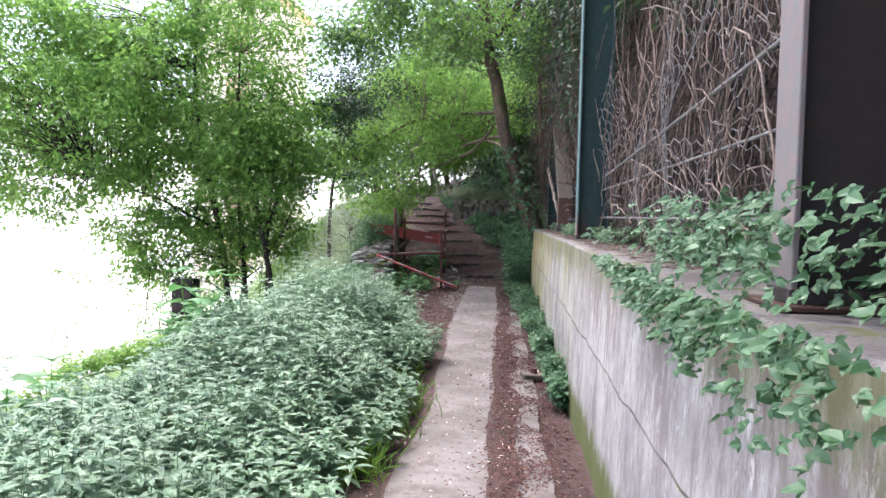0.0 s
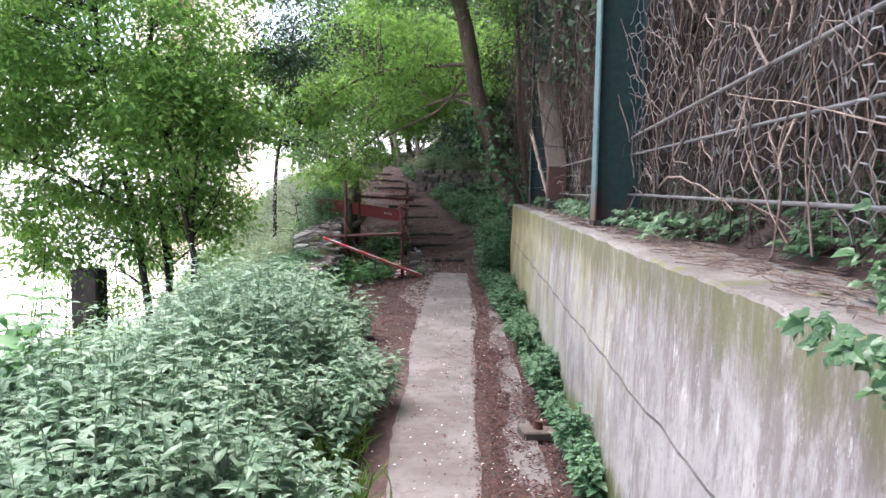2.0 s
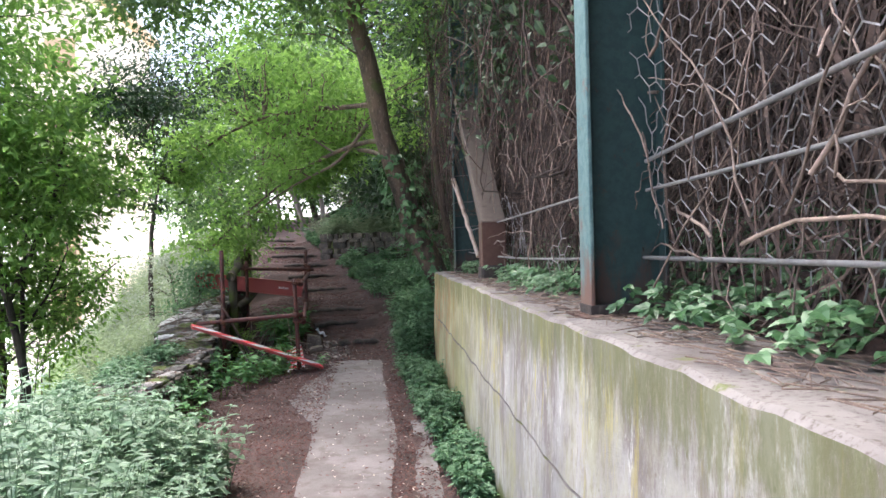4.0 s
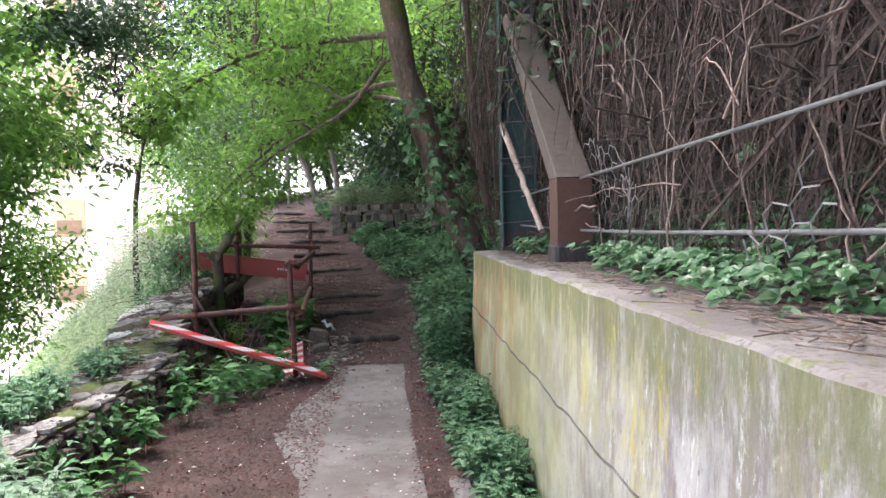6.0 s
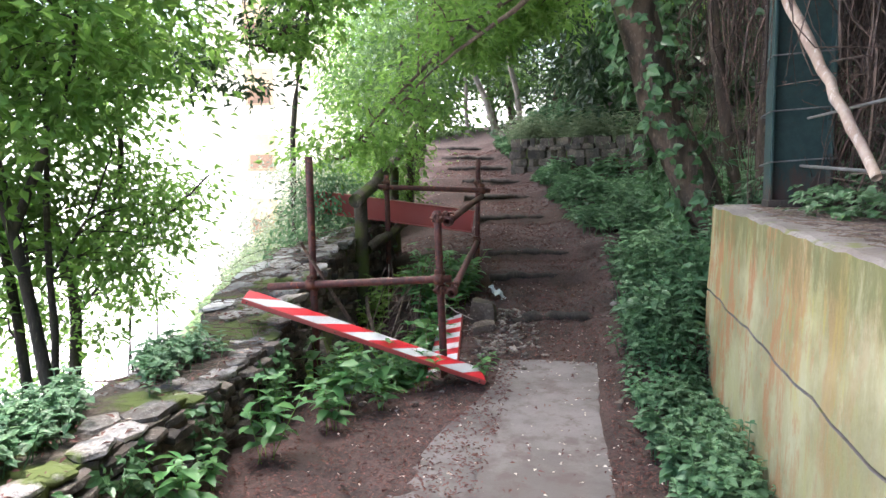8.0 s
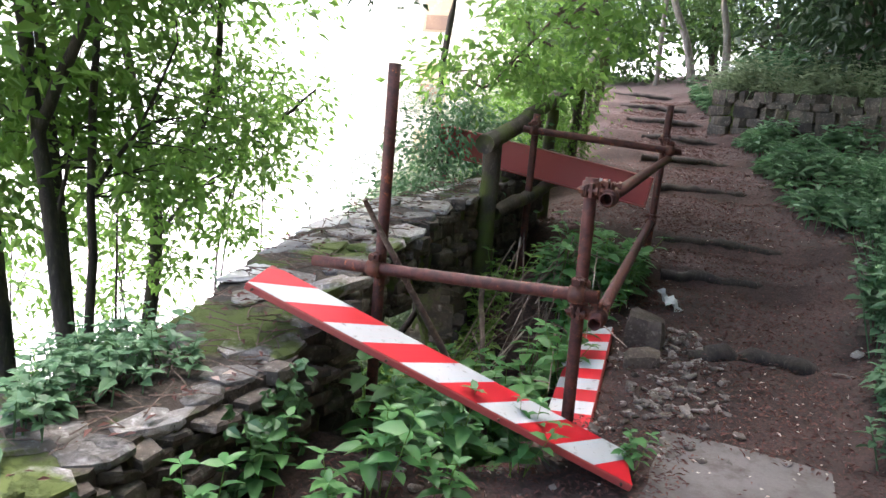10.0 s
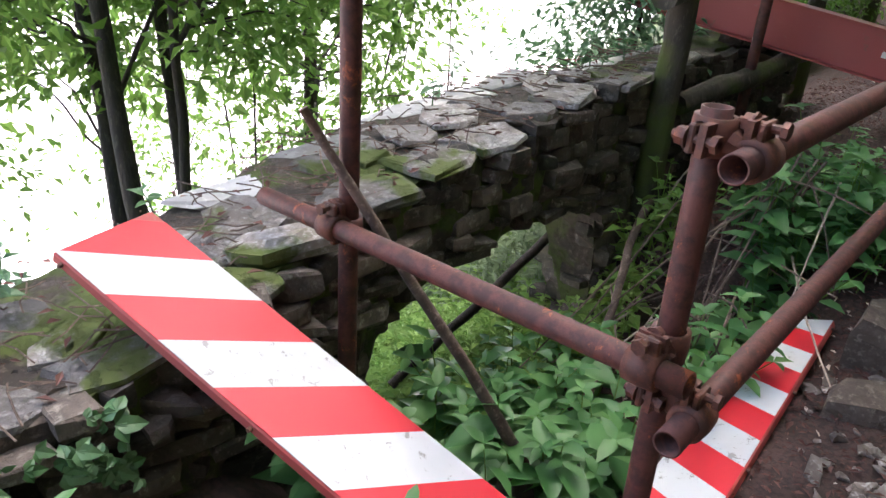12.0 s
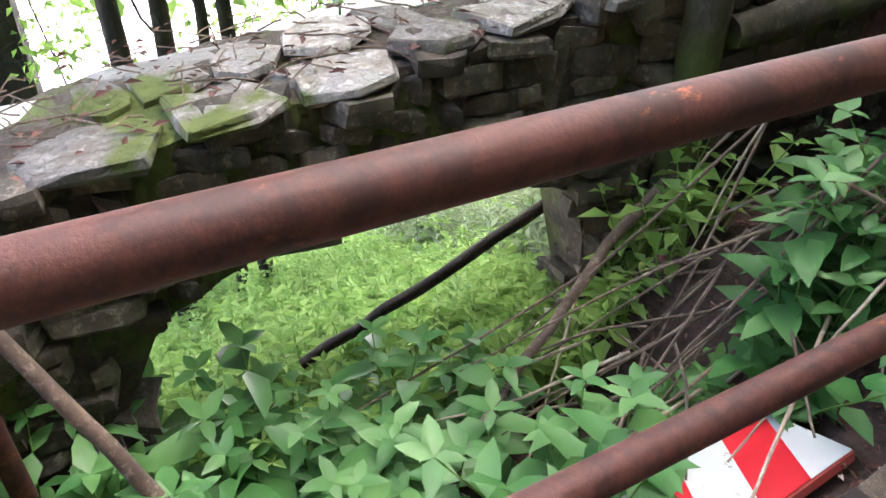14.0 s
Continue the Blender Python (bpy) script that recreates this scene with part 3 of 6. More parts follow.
# ---- concrete retaining wall ----
def retaining_wall():
    ys = np.concatenate([np.arange(-3, 13.05, 0.1), [13.08, 13.1]])
    bm = bmesh.new()
    prev = None
    for y in ys:
        s = 0.507 + 0.0085 * y + 0.006 * math.sin(y * 7) + 0.005 * math.sin(y * 19)                      # the pour joint climbs a little
        w = 0.004 * math.sin(y * 3.3) + 0.003 * math.sin(y * 11)
        t = 1.112 + 0.003 * math.sin(y * 2.1) + 0.004 * math.sin(y * 13) + 0.003 * math.sin(y * 31)
        prof = ((0.53 + w, -0.45), (0.535 + w, 0.1), (0.545 + w, s - 0.006), (0.578 + w, s - 0.003), (0.578 + w, s + 0.003), (0.546 + w, s + 0.006), (0.56 + w, 0.85), (0.565 + w, t - 0.012), (0.58 + w, t), (0.78, t + 0.004), (0.99, t - 0.002), (0.99, -0.45))
        cur = [bm.verts.new((x, y, z)) for x, z in prof]
        if prev:
            for k in range(len(cur) - 1):
                bm.faces.new((prev[k], cur[k], cur[k + 1], prev[k + 1]))
        else:
            bm.faces.new(cur)
        prev = cur
    bm.faces.new(prev)
    bmesh.ops.recalc_face_normals(bm, faces=bm.faces)
    ob = part("wall_east", bm, CONCRETE)
    tagged(ob, "stained concrete retaining wall with yellow lichen and moss", "wall", kind="structure")
    return ob


retaining_wall()


# ---- scaffold frame, boards, beam ----
TUBE = 0.0242


def tube_between(name, a, b, parent, r=TUBE, material=None, hollow=True):
    """A scaffold tube with open ends and a wall thickness."""
    a, b = Vector(a), Vector(b)
    n, length = 20, (b - a).length
    bm = bmesh.new()
    rings = []
    prof = [(r - 0.004, 0.10 if hollow else 0.0), (r - 0.004, 0.0), (r, 0.0)] + [(r * (1 + 0.004 * math.sin(k * 2.1)), length * k / 8) for k in range(1, 8)] + [(r, length), (r - 0.004, length), (r - 0.004, length - 0.1)]
    for rad, h in prof:
        rings.append([bm.verts.new((rad * math.cos(2 * math.pi * i / n), rad * math.sin(2 * math.pi * i / n), h)) for i in range(n)])
    for p, q in zip(rings, rings[1:]):
        for i in range(n):
            f = bm.faces.new((p[i], p[(i + 1) % n], q[(i + 1) % n], q[i]))
            f.smooth = True
    bm.faces.new(rings[0])
    bm.faces.new(rings[-1])
    bmesh.ops.recalc_face_normals(bm, faces=bm.faces)
    bm.transform(Matrix.Translation(a) @ (b - a).to_track_quat("Z", "Y").to_matrix().to_4x4())
    return part(name, bm, material or RUST, parent)


def sleeve(bm, at, axis, r=TUBE, width=0.058, thick=0.009):
    """Half-round jaws with flanges round a tube, as one band."""
    at, axis = Vector(at), Vector(axis).normalized()
    n, loops = 24, []
    for rad, h in ((r + 0.001, -width / 2), (r + thick, -width / 2), (r + thick + 0.002, 0), (r + thick, width / 2), (r + 0.001, width / 2)):
        loops.append([(rad * math.cos(2 * math.pi * i / n), rad * math.sin(2 * math.pi * i / n), h) for i in range(n)])
    m = Matrix.Translation(at) @ axis.to_track_quat("Z", "Y").to_matrix().to_4x4()
    vs = [[bm.verts.new(m @ Vector(p)) for p in lp] for lp in loops]
    for p, q in zip(vs, vs[1:]):
        for i in range(n):
            bm.faces.new((p[i], p[(i + 1) % n], q[(i + 1) % n], q[i])).smooth = True
    return m


def bolt(bm, m, at, axis="Z", length=0.075, r=0.0075):
    """A bolt with a hexagonal nut and a washer."""
    turn = {"Z": Matrix.Identity(4), "X": Matrix.Rotation(radians(90), 4, "Y"), "Y": Matrix.Rotation(radians(-90), 4, "X")}[axis]
    for rad, h0, h1, seg in ((r, -length / 2, length / 2, 8), (r * 2.0, length / 2 - 0.022, length / 2 - 0.008, 6), (r * 2.4, length / 2 - 0.026, length / 2 - 0.022, 10), (r * 1.9, -length / 2, -length / 2 + 0.01, 6)):
        bmesh.ops.create_cone(bm, cap_ends=True, segments=seg, radius1=rad, radius2=rad, depth=h1 - h0, matrix=m @ Matrix.Translation(at) @ turn @ Matrix.Translation((0, 0, (h0 + h1) / 2)))


def coupler(parent, at1, axis1, at2, axis2):
    """A right-angle or swivel coupler: two sleeves, a plate between them, flap bolts."""
    bm = bmesh.new()
    m1 = sleeve(bm, at1, axis1)
    m2 = sleeve(bm, at2, axis2)
    mid = (Vector(at1) + Vector(at2)) / 2
    d = Vector(at2) - Vector(at1)
    m = Matrix.Translation(mid) @ d.to_track_quat("Z", "Y").to_matrix().to_4x4()
    bmesh.ops.create_cone(bm, cap_ends=True, segments=10, radius1=0.026, radius2=0.026, depth=max(0.02, d.length - 0.05), matrix=m)
    for mm, side in ((m1, 1), (m2, -1)):
        for k in (0.036, 0.044):
            box_m = mm @ Matrix.Translation((side * 0.006, k, 0)) @ Matrix.Diagonal((0.012, 0.03, 0.046, 1))
            g = bmesh.ops.create_cube(bm, size=1, matrix=box_m)
            bmesh.ops.bevel(bm, geom=list({e for v in g["verts"] for e in v.link_edges}), offset=0.003, segments=1, affect="EDGES")
        box_m = mm @ Matrix.Translation((-side * 0.012, 0.042, 0)) @ Matrix.Diagonal((0.012, 0.034, 0.05, 1))
        bmesh.ops.create_cube(bm, size=1, matrix=box_m)
        bolt(bm, mm, (0, 0.05, 0), "X")
    bmesh.ops.recalc_face_normals(bm, faces=bm.faces)
    return part("coupler", bm, RUST_CLAMP, parent, "thickly rusted tube coupler with bolts")


def scaffold():
    ob = thing("scaffold_barrier", "rusty scaffold tube barrier clamped together over the pit", "barrier", at=pose(-1.5, 13.0, 0))
    inv = ob.matrix_world.inverted()
    z = Vector((0, 0, 1))

    def loc(p):
        return inv @ Vector(p)

    pl0, pl1 = loc((-1.88, 12.97, -0.62)), loc((-1.89, 12.955, 1.43))
    pr0, pr1 = loc((-1.045, 13.02, -0.12)), loc((-1.085, 13.03, 1.085))
    fr0, fr1 = loc((-1.22, 15.62, 0.1)), loc((-1.20, 15.62, 1.42))
    fl0, fl1 = loc((-2.02, 15.3, 0.1)), loc((-2.03, 15.3, 1.28))
    tube_between("upright", pl0, pl1, ob)
    tube_between("upright", pr0, pr1, ob)
    tube_between("upright", fr0, fr1, ob)
    tube_between("upright", fl0, fl1, ob)
    h0, h1 = loc((-2.17, 12.905, 0.604)), loc((-0.985, 12.945, 0.672))
    tube_between("crossbar", h0, h1, ob)
    u0, u1 = loc((-1.013, 12.97, 1.018)), loc((-1.158, 15.58, 1.067))
    tube_between("side_rail", u0, u1, ob)
    d0, d1 = loc((-0.978, 12.90, 0.584)), loc((-1.215, 15.6, 0.62))
    tube_between("lower_rail", d0, d1, ob)
    f0, f1 = loc((-2.1, 15.25, 1.17)), loc((-1.08, 15.54, 1.12))
    tube_between("rear_crossbar", f0, f1, ob)
    hx, uy, dy, fx = (h1 - h0), (u1 - u0), (d1 - d0), (f1 - f0)
    coupler(ob, pl0.lerp(pl1, 0.598), z, h0.lerp(h1, 0.24), hx)
    coupler(ob, pr0.lerp(pr1, 0.66), z, h0.lerp(h1, 0.935), hx)
    coupler(ob, pr0.lerp(pr1, 0.965), z, u0.lerp(u1, 0.03), uy)
    coupler(ob, pr0.lerp(pr1, 0.59), z, d0.lerp(d1, 0.035), dy)
    coupler(ob, fr0.lerp(fr1, 0.83), z, f0.lerp(f1, 0.93), fx)
    coupler(ob, fr0.lerp(fr1, 0.40), z, d0.lerp(d1, 0.985), dy)
    coupler(ob, fl0.lerp(fl1, 0.94), z, f0.lerp(f1, 0.07), fx)
    return ob


scaffold()


def striped_board(name, length, width, n, label, m, slant=0.16):
    """A hollow sheet-metal barrier board with slanted red and white stripes on its face."""
    ob = thing(name, label, "barrier board", "striped boards", at=m)
    bm = bmesh.new()
    t = 0.026
    box(bm, (0, 0, -t), (length, width, 0), 0.003)
    part("board_body", bm, RED_EDGE, ob)
    step = length / n
    for k in range(-1, n + 1):
        lo, hi = k * step, (k + 1) * step
        pts = [(lo, 0), (hi, 0), (hi + slant, width), (lo + slant, width)]
        poly = []
        # clip the slanted stripe to the board's ends
        for (x0, y0), (x1, y1) in zip(pts, pts[1:] + pts[:1]):
            inside0, inside1 = 0.004 <= x0 <= length - 0.004, 0.004 <= x1 <= length - 0.004
            if inside0:
                poly.append((x0, y0))
            for edge in ((0.004, length - 0.004) if x0 < x1 else (length - 0.004, 0.004)):
                if (x0 - edge) * (x1 - edge) < 0:
                    s = (edge - x0) / (x1 - x0)
                    poly.append((edge, y0 + s * (y1 - y0)))
        if len(poly) < 3:
            continue
        bm = bmesh.new()
        cy = width / 2
        vs = [bm.verts.new((x, cy + (y - cy) * 0.97, 0.0016)) for x, y in poly]
        f = bm.faces.new(vs)
        if f.normal.z < 0:
            f.normal_flip()
        r = bmesh.ops.extrude_face_region(bm, geom=[f])
        for v in r["geom"]:
            if isinstance(v, bmesh.types.BMVert):
                v.co.z += 0.0012
        bmesh.ops.recalc_face_normals(bm, faces=bm.faces)
        part("stripe", bm, RED if k % 2 else WHITE, ob, "red painted stripe" if k % 2 else "scuffed white stripe")
    for x in (0.03, length * 0.37, length * 0.66, length - 0.04):
        bm = bmesh.new()
        bmesh.ops.create_cone(bm, cap_ends=True, segments=8, radius1=0.006, radius2=0.005, depth=0.012, matrix=pose(x, -0.003, -0.012, 90))
        part("rivet", bm, RUST_CLAMP, ob)
    return ob


def frame_from(origin, xdir, ydir):
    x = Vector(xdir).normalized()
    zz = x.cross(Vector(ydir)).normalized()
    y = zz.cross(x)
    return Matrix.Translation(origin) @ Matrix((x, y, zz)).transposed().to_4x4()


A0, A1, A2 = Vector((-2.085, 12.363, 0.627)), Vector((-0.775, 12.78, 0.09)), Vector((-2.19, 12.58, 0.652))
striped_board("striped_board", (A1 - A0).length + 0.03, 0.25, 10, "red and white striped sheet-metal barrier board leaning on the parapet", frame_from(A0, A1 - A0, A2 - A0), 0.2)
B0, B1 = Vector((-0.99, 13.12, 0.03)), Vector((-1.18, 14.5, 0.135))
striped_board("striped_board", (B1 - B0).length, 0.22, 11, "scuffed red and white striped board lying among herbs", frame_from(B0, B1 - B0, Vector((-0.8, 0.0, -0.30))), 0.12)


def red_beam():
    """A sheet-steel I-section girder laid across behind the barrier."""
    a, b = Vector((-2.80, 15.42, 1.03)), Vector((-1.27, 15.72, 0.81))
    ob = thing("steel_beam", "faded red painted steel I-beam with a white mark", "beam", at=frame_from(a, b - a, Vector((0, 1, 0))))
    L = (b - a).length
    bm = bmesh.new()
    box(bm, (0, -0.003, -0.10), (L, 0.003, 0.10))
    part("web", bm, BEAM_RED, ob)
    for s in (-1, 1):
        bm = bmesh.new()
        box(bm, (0, -0.045, s * 0.104 - 0.004), (L, 0.045, s * 0.104 + 0.004), 0.002)
        part("flange", bm, BEAM_RED, ob)
    bm = bmesh.new()
    box(bm, (L - 0.012, -0.045, -0.10), (L - 0.004, -0.004, 0.10))
    box(bm, (0.004, -0.045, -0.10), (0.012, -0.004, 0.10))
    part("end_plate", bm, BEAM_RED, ob)
    bm = bmesh.new()
    for k, (w, h) in enumerate(((0.022, 0.026), (0.02, 0.024), (0.012, 0.034), (0.02, 0.024), (0.014, 0.024))):
        x = L - 0.36 + k * 0.032
        box(bm, (x, -0.0062, -0.012), (x + w, -0.0034, -0.012 + h), 0.001)
    part("marking", bm, BEAM_MARK, ob, "small unreadable white lettering")


red_beam()


# ---- stone parapet with a hole, of single stones ----
def par_x(y):
    return np.interp(y, [5, 9.8, 12.6, 13.3, 15.2, 16.5], [-1.75, -1.84, -1.9, -2.14, -2.22, -2.3])


def par_w(y):
    return np.interp(y, [5, 9.8, 12.5, 14.2, 14.55, 15.2], [0.55, 0.6, 0.62, 0.6, 0.36, 0.36])


def par_top(y):
    return np.interp(y, [5, 8.5, 10.1, 11.1, 12.2, 12.8, 13.5, 14.0, 14.8, 15.3, 16.5], [0.0, 0.2, 0.38, 0.36, 0.38, 0.49, 0.58, 0.65, 0.76, 0.80, 0.92])


def par_bottom(y):
    hole = np.interp(y, [13.02, 13.12, 13.32, 13.6, 14.25, 14.5, 14.56, 14.62], [-1, -0.25, 0.10, 0.22, 0.25, 0.16, -0.1, -1])
    return np.where((y > 13.02) & (y < 14.62), hole, -1.0)


def parapet():
    ob = thing("wall_parapet", "old rubble stone parapet with mossy cap slabs, broken through", "wall", kind="structure")
    ys = np.arange(5.0, 16.5, 0.06)
    bm = bmesh.new()
    prev = None
    for y in ys:
        x, w, zt, zb = float(par_x(y)), float(par_w(y)), float(par_top(y)) - (0.024 if y < 12.7 else 0.032), float(par_bottom(y))
        j = 0.015 * math.sin(y * 17) + 0.01 * math.sin(y * 41)
        cur = [bm.verts.new(p) for p in ((x + j, y, zb), (x + 0.01 - j, y, (zb + zt) / 2), (x - 0.02 + j, y, zt), (x - w / 2, y, zt + 0.005), (x - w + j, y, zt - 0.04), (x - w, y, min(zt - 0.2, float(par_bottom(y if y < 13.02 else max(13.02 + (y - 13.02) / 1.35, y - 0.16))))))]
        if prev:
            for k in range(6):
                bm.faces.new((prev[k], cur[k], cur[(k + 1) % 6], prev[(k + 1) % 6]))
        else:
            bm.faces.new(cur)
        prev = cur
    bm.faces.new(prev)
    bmesh.ops.recalc_face_normals(bm, faces=bm.faces)
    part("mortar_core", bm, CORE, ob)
    return ob


PARAPET = parapet()


def rock_mesh(name, seed, sx, sy, sz, material, flat=False, square=False):
    """One angular stone: a faceted block with broken corners."""
    r = random.Random(seed)
    bm = bmesh.new()
    n = r.choice((7, 8, 9, 10)) if flat else r.choice((5, 6, 7, 8))
    a0 = r.random() * 6
    ring = []
    for k in range(n):
        a = a0 + 2 * math.pi * (k + r.uniform(-0.36, 0.36)) / n
        q = 1 / max(abs(math.cos(a)), abs(math.sin(a))) * r.uniform(0.64, 1.06)
        ring.append((math.cos(a) * q * 0.5, math.sin(a) * q * 0.5))
    levels = ((-0.5, 0.82, 0.2), (0.0, 1.0, 0.15), (0.4, 0.97, 0.12), (0.5, 0.88, 0.1), (0.56, 0.45, 0.16)) if flat else ((-0.5, 0.72, 0.14), (-0.15, 1.0, 0.14), (0.25, 0.95, 0.14), (0.5, 0.7, 0.14))
    if square:
        levels = ((-0.5, 0.9, 0.14), (-0.3, 1.0, 0.14), (0.3, 1.0, 0.14), (0.5, 0.9, 0.14))
    rows = [[bm.verts.new((x * f * sx * r.uniform(0.95, 1.05), y * f * sy * r.uniform(0.95, 1.05), (z + r.uniform(-j, j)) * sz)) for x, y in ring] for z, f, j in levels]
    for p, q in zip(rows, rows[1:]):
        for k in range(n):
            bm.faces.new((p[k], p[(k + 1) % n], q[(k + 1) % n], q[k]))
    bm.faces.new(rows[-1])
    bm.faces.new(rows[0])
    bmesh.ops.recalc_face_normals(bm, faces=bm.faces)
    me = bpy.data.meshes.new(name)
    bm.to_mesh(me)
    bm.free()
    me.materials.append(material)
    return me


# ---- rockfall fence: steel columns, strut, cables, netting ----
def h_column(name, x, y, z0, z1, label, flange_mat, web_mat=GREEN_STEEL, lean=0.0):
    ob = thing(name, label, "steel column", "fence columns", at=pose(x, y, z0, lean))
    h = z1 - z0
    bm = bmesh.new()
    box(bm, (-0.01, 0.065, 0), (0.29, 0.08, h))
    part("web", bm, web_mat, ob, "dark web between the flanges")
    # front flange has a colour of its own, the back one takes the web's
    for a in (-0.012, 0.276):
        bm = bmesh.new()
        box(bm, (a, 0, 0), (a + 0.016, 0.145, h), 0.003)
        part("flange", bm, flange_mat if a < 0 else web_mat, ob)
    bm = bmesh.new()
    box(bm, (-0.05, -0.05, 0), (0.33, 0.23, 0.014), 0.003)
    part("base_plate", bm, BROWN_STEEL, ob)
    bm = bmesh.new()
    box(bm, (-0.016, -0.004, 0.014), (0.296, 0.149, 0.05), 0.002)
    part("rust_foot", bm, BARK_DARK, ob, "dark rusted foot of the column")
    return ob


h_column("fence_column", 0.712, 7.03, 1.112, 5.2, "green painted steel H-column with a pale teal flange", TEAL_STEEL)
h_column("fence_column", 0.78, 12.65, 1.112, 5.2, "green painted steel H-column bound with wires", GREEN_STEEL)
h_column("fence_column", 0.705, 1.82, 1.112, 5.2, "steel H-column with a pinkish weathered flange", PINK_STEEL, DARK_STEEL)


def brace_strut():
    ob = thing("brace_strut", "brown steel box strut bent over towards a column", "strut", at=pose(0.79, 10.6, 1.105))
    bm = bmesh.new()
    box(bm, (0, 0, 0), (0.21, 0.2, 0.5), 0.006)
    part("strut_foot", bm, BROWN_STEEL, ob, "brown primed foot")
    bm = bmesh.new()
    box(bm, (-0.012, -0.02, -0.01), (0.222, 0.22, 0.13), 0.02)
    part("dirt_collar", bm, BARK_DARK, ob)
    bm = bmesh.new()
    box(bm, (0, 0, 0.501), (0.21, 0.2, 1.95), 0.006)
    for v in bm.verts:
        v.co.y += max(0.0, v.co.z - 0.51) * 1.28
    part("strut_arm", bm, STRUT_STEEL, ob, "weathered leaning arm with green remains")
    return ob


brace_strut()


def cable(name, pts, r, label, sag=0.0, group="fence cables"):
    P = np.array(pts, float)
    m = 24
    s = np.concatenate([[0], np.cumsum(np.linalg.norm(np.diff(P, axis=0), axis=1))])
    u = np.linspace(0, s[-1], m)
    C = np.stack([np.interp(u, s, P[:, i]) for i in range(3)], 1)
    C[:, 2] -= sag * np.sin(np.pi * u / s[-1])
    v, t = tube_geo(C[None], np.full((1, m), r), 8, True)
    return tagged(part(name, fast_mesh(name, v, t, CABLE, True)), label, "cable", group)


CX = 0.93
cable("fence_cable", [(CX, 2.1, 1.33), (CX, 7.2, 1.335)], 0.008, "taut galvanised bottom cable of the fence")
cable("fence_cable", [(CX, 7.2, 1.33), (CX, 12.7, 1.34)], 0.008, "taut galvanised bottom cable of the fence", 0.03)
cable("fence_cable", [(CX, 7.05, 1.59), (CX, 2.1, 1.645)], 0.007, "grey steel cable strung slantwise over netting")
cable("fence_cable", [(CX, 7.05, 1.70), (CX, 2.1, 1.97)], 0.009, "thick grey steel cable slanting over netting")
cable("fence_cable", [(CX, 12.6, 1.58), (CX, 7.25, 1.64)], 0.007, "grey steel cable strung slantwise over netting")
for zz in (1.36, 1.62, 1.9, 2.2, 2.55, 2.9):
    cable("column_wire", [(0.755, 12.62, zz), (1.08, 12.62, zz + 0.02), (1.08, 12.86, zz), (0.755, 12.86, zz - 0.02), (0.755, 12.62, zz)], 0.004, "wire wound round the green column", 0.0, "column wires")


def netting(y0, y1, z0, z1, name):
    """Hexagonal double-twist wire netting, bulging and torn."""
    a, segs = 0.052, []
    ny, nz = int((y1 - y0) / (a * 1.732)), int((z1 - z0) / (a * 1.5))
    for j in range(nz):
        for i in range(ny):
            y, z = y0 + (i + 0.5 * (j % 2)) * a * 1.732, z0 + j * a * 1.5
            segs += [((y, z), (y, z + a)), ((y, z + a), (y + a * 0.866, z + 1.5 * a)), ((y, z + a), (y - a * 0.866, z + 1.5 * a))]
    S = np.array(segs)
    c = S.mean(1)
    hole = np.sin(c[:, 0] * 2.3 + 0.7) + np.sin(c[:, 0] * 5.1 + c[:, 1] * 3.7) + 0.8 * np.sin(c[:, 1] * 6.1 - c[:, 0])
    S = S[(hole < 1.15) & (rng.random(len(S)) < 0.9) & (c[:, 1] < np.where(c[:, 0] < 7.2, 2.55, 1.5) + 0.35 * np.sin(c[:, 0] * 1.9))]

    def lift(Y, Z):
        x = CX + 0.06 + 0.07 * np.sin(Y * 1.7 + Z * 2.1) + 0.05 * np.sin(Y * 4.1 - Z * 3) + 0.02 * np.sin(Y * 9 + Z * 7)
        return np.stack([x, Y + 0.05 * np.sin(Z * 4.3 + Y * 3), Z + 0.06 * np.sin(Y * 2.7) + 0.035 * np.sin(Y * 11 + Z * 5)], -1)

    C = lift(S[..., 0], S[..., 1])
    v, t = tube_geo(C, np.full(C.shape[:2], 0.0028), 3)
    return tagged(part(name, fast_mesh(name, v, t, WIRE)), "bulging hexagonal steel wire netting caught in dry vines", "netting", kind="stuff")


netting(2.2, 12.5, 1.30, 3.3, "wire_netting")


# ---- plants ----
def rand_dirs(n, up=0.0, spread=1.0):
    v = rng.normal(0, spread, (n, 3))
    v[:, 2] += up
    return unit(v)


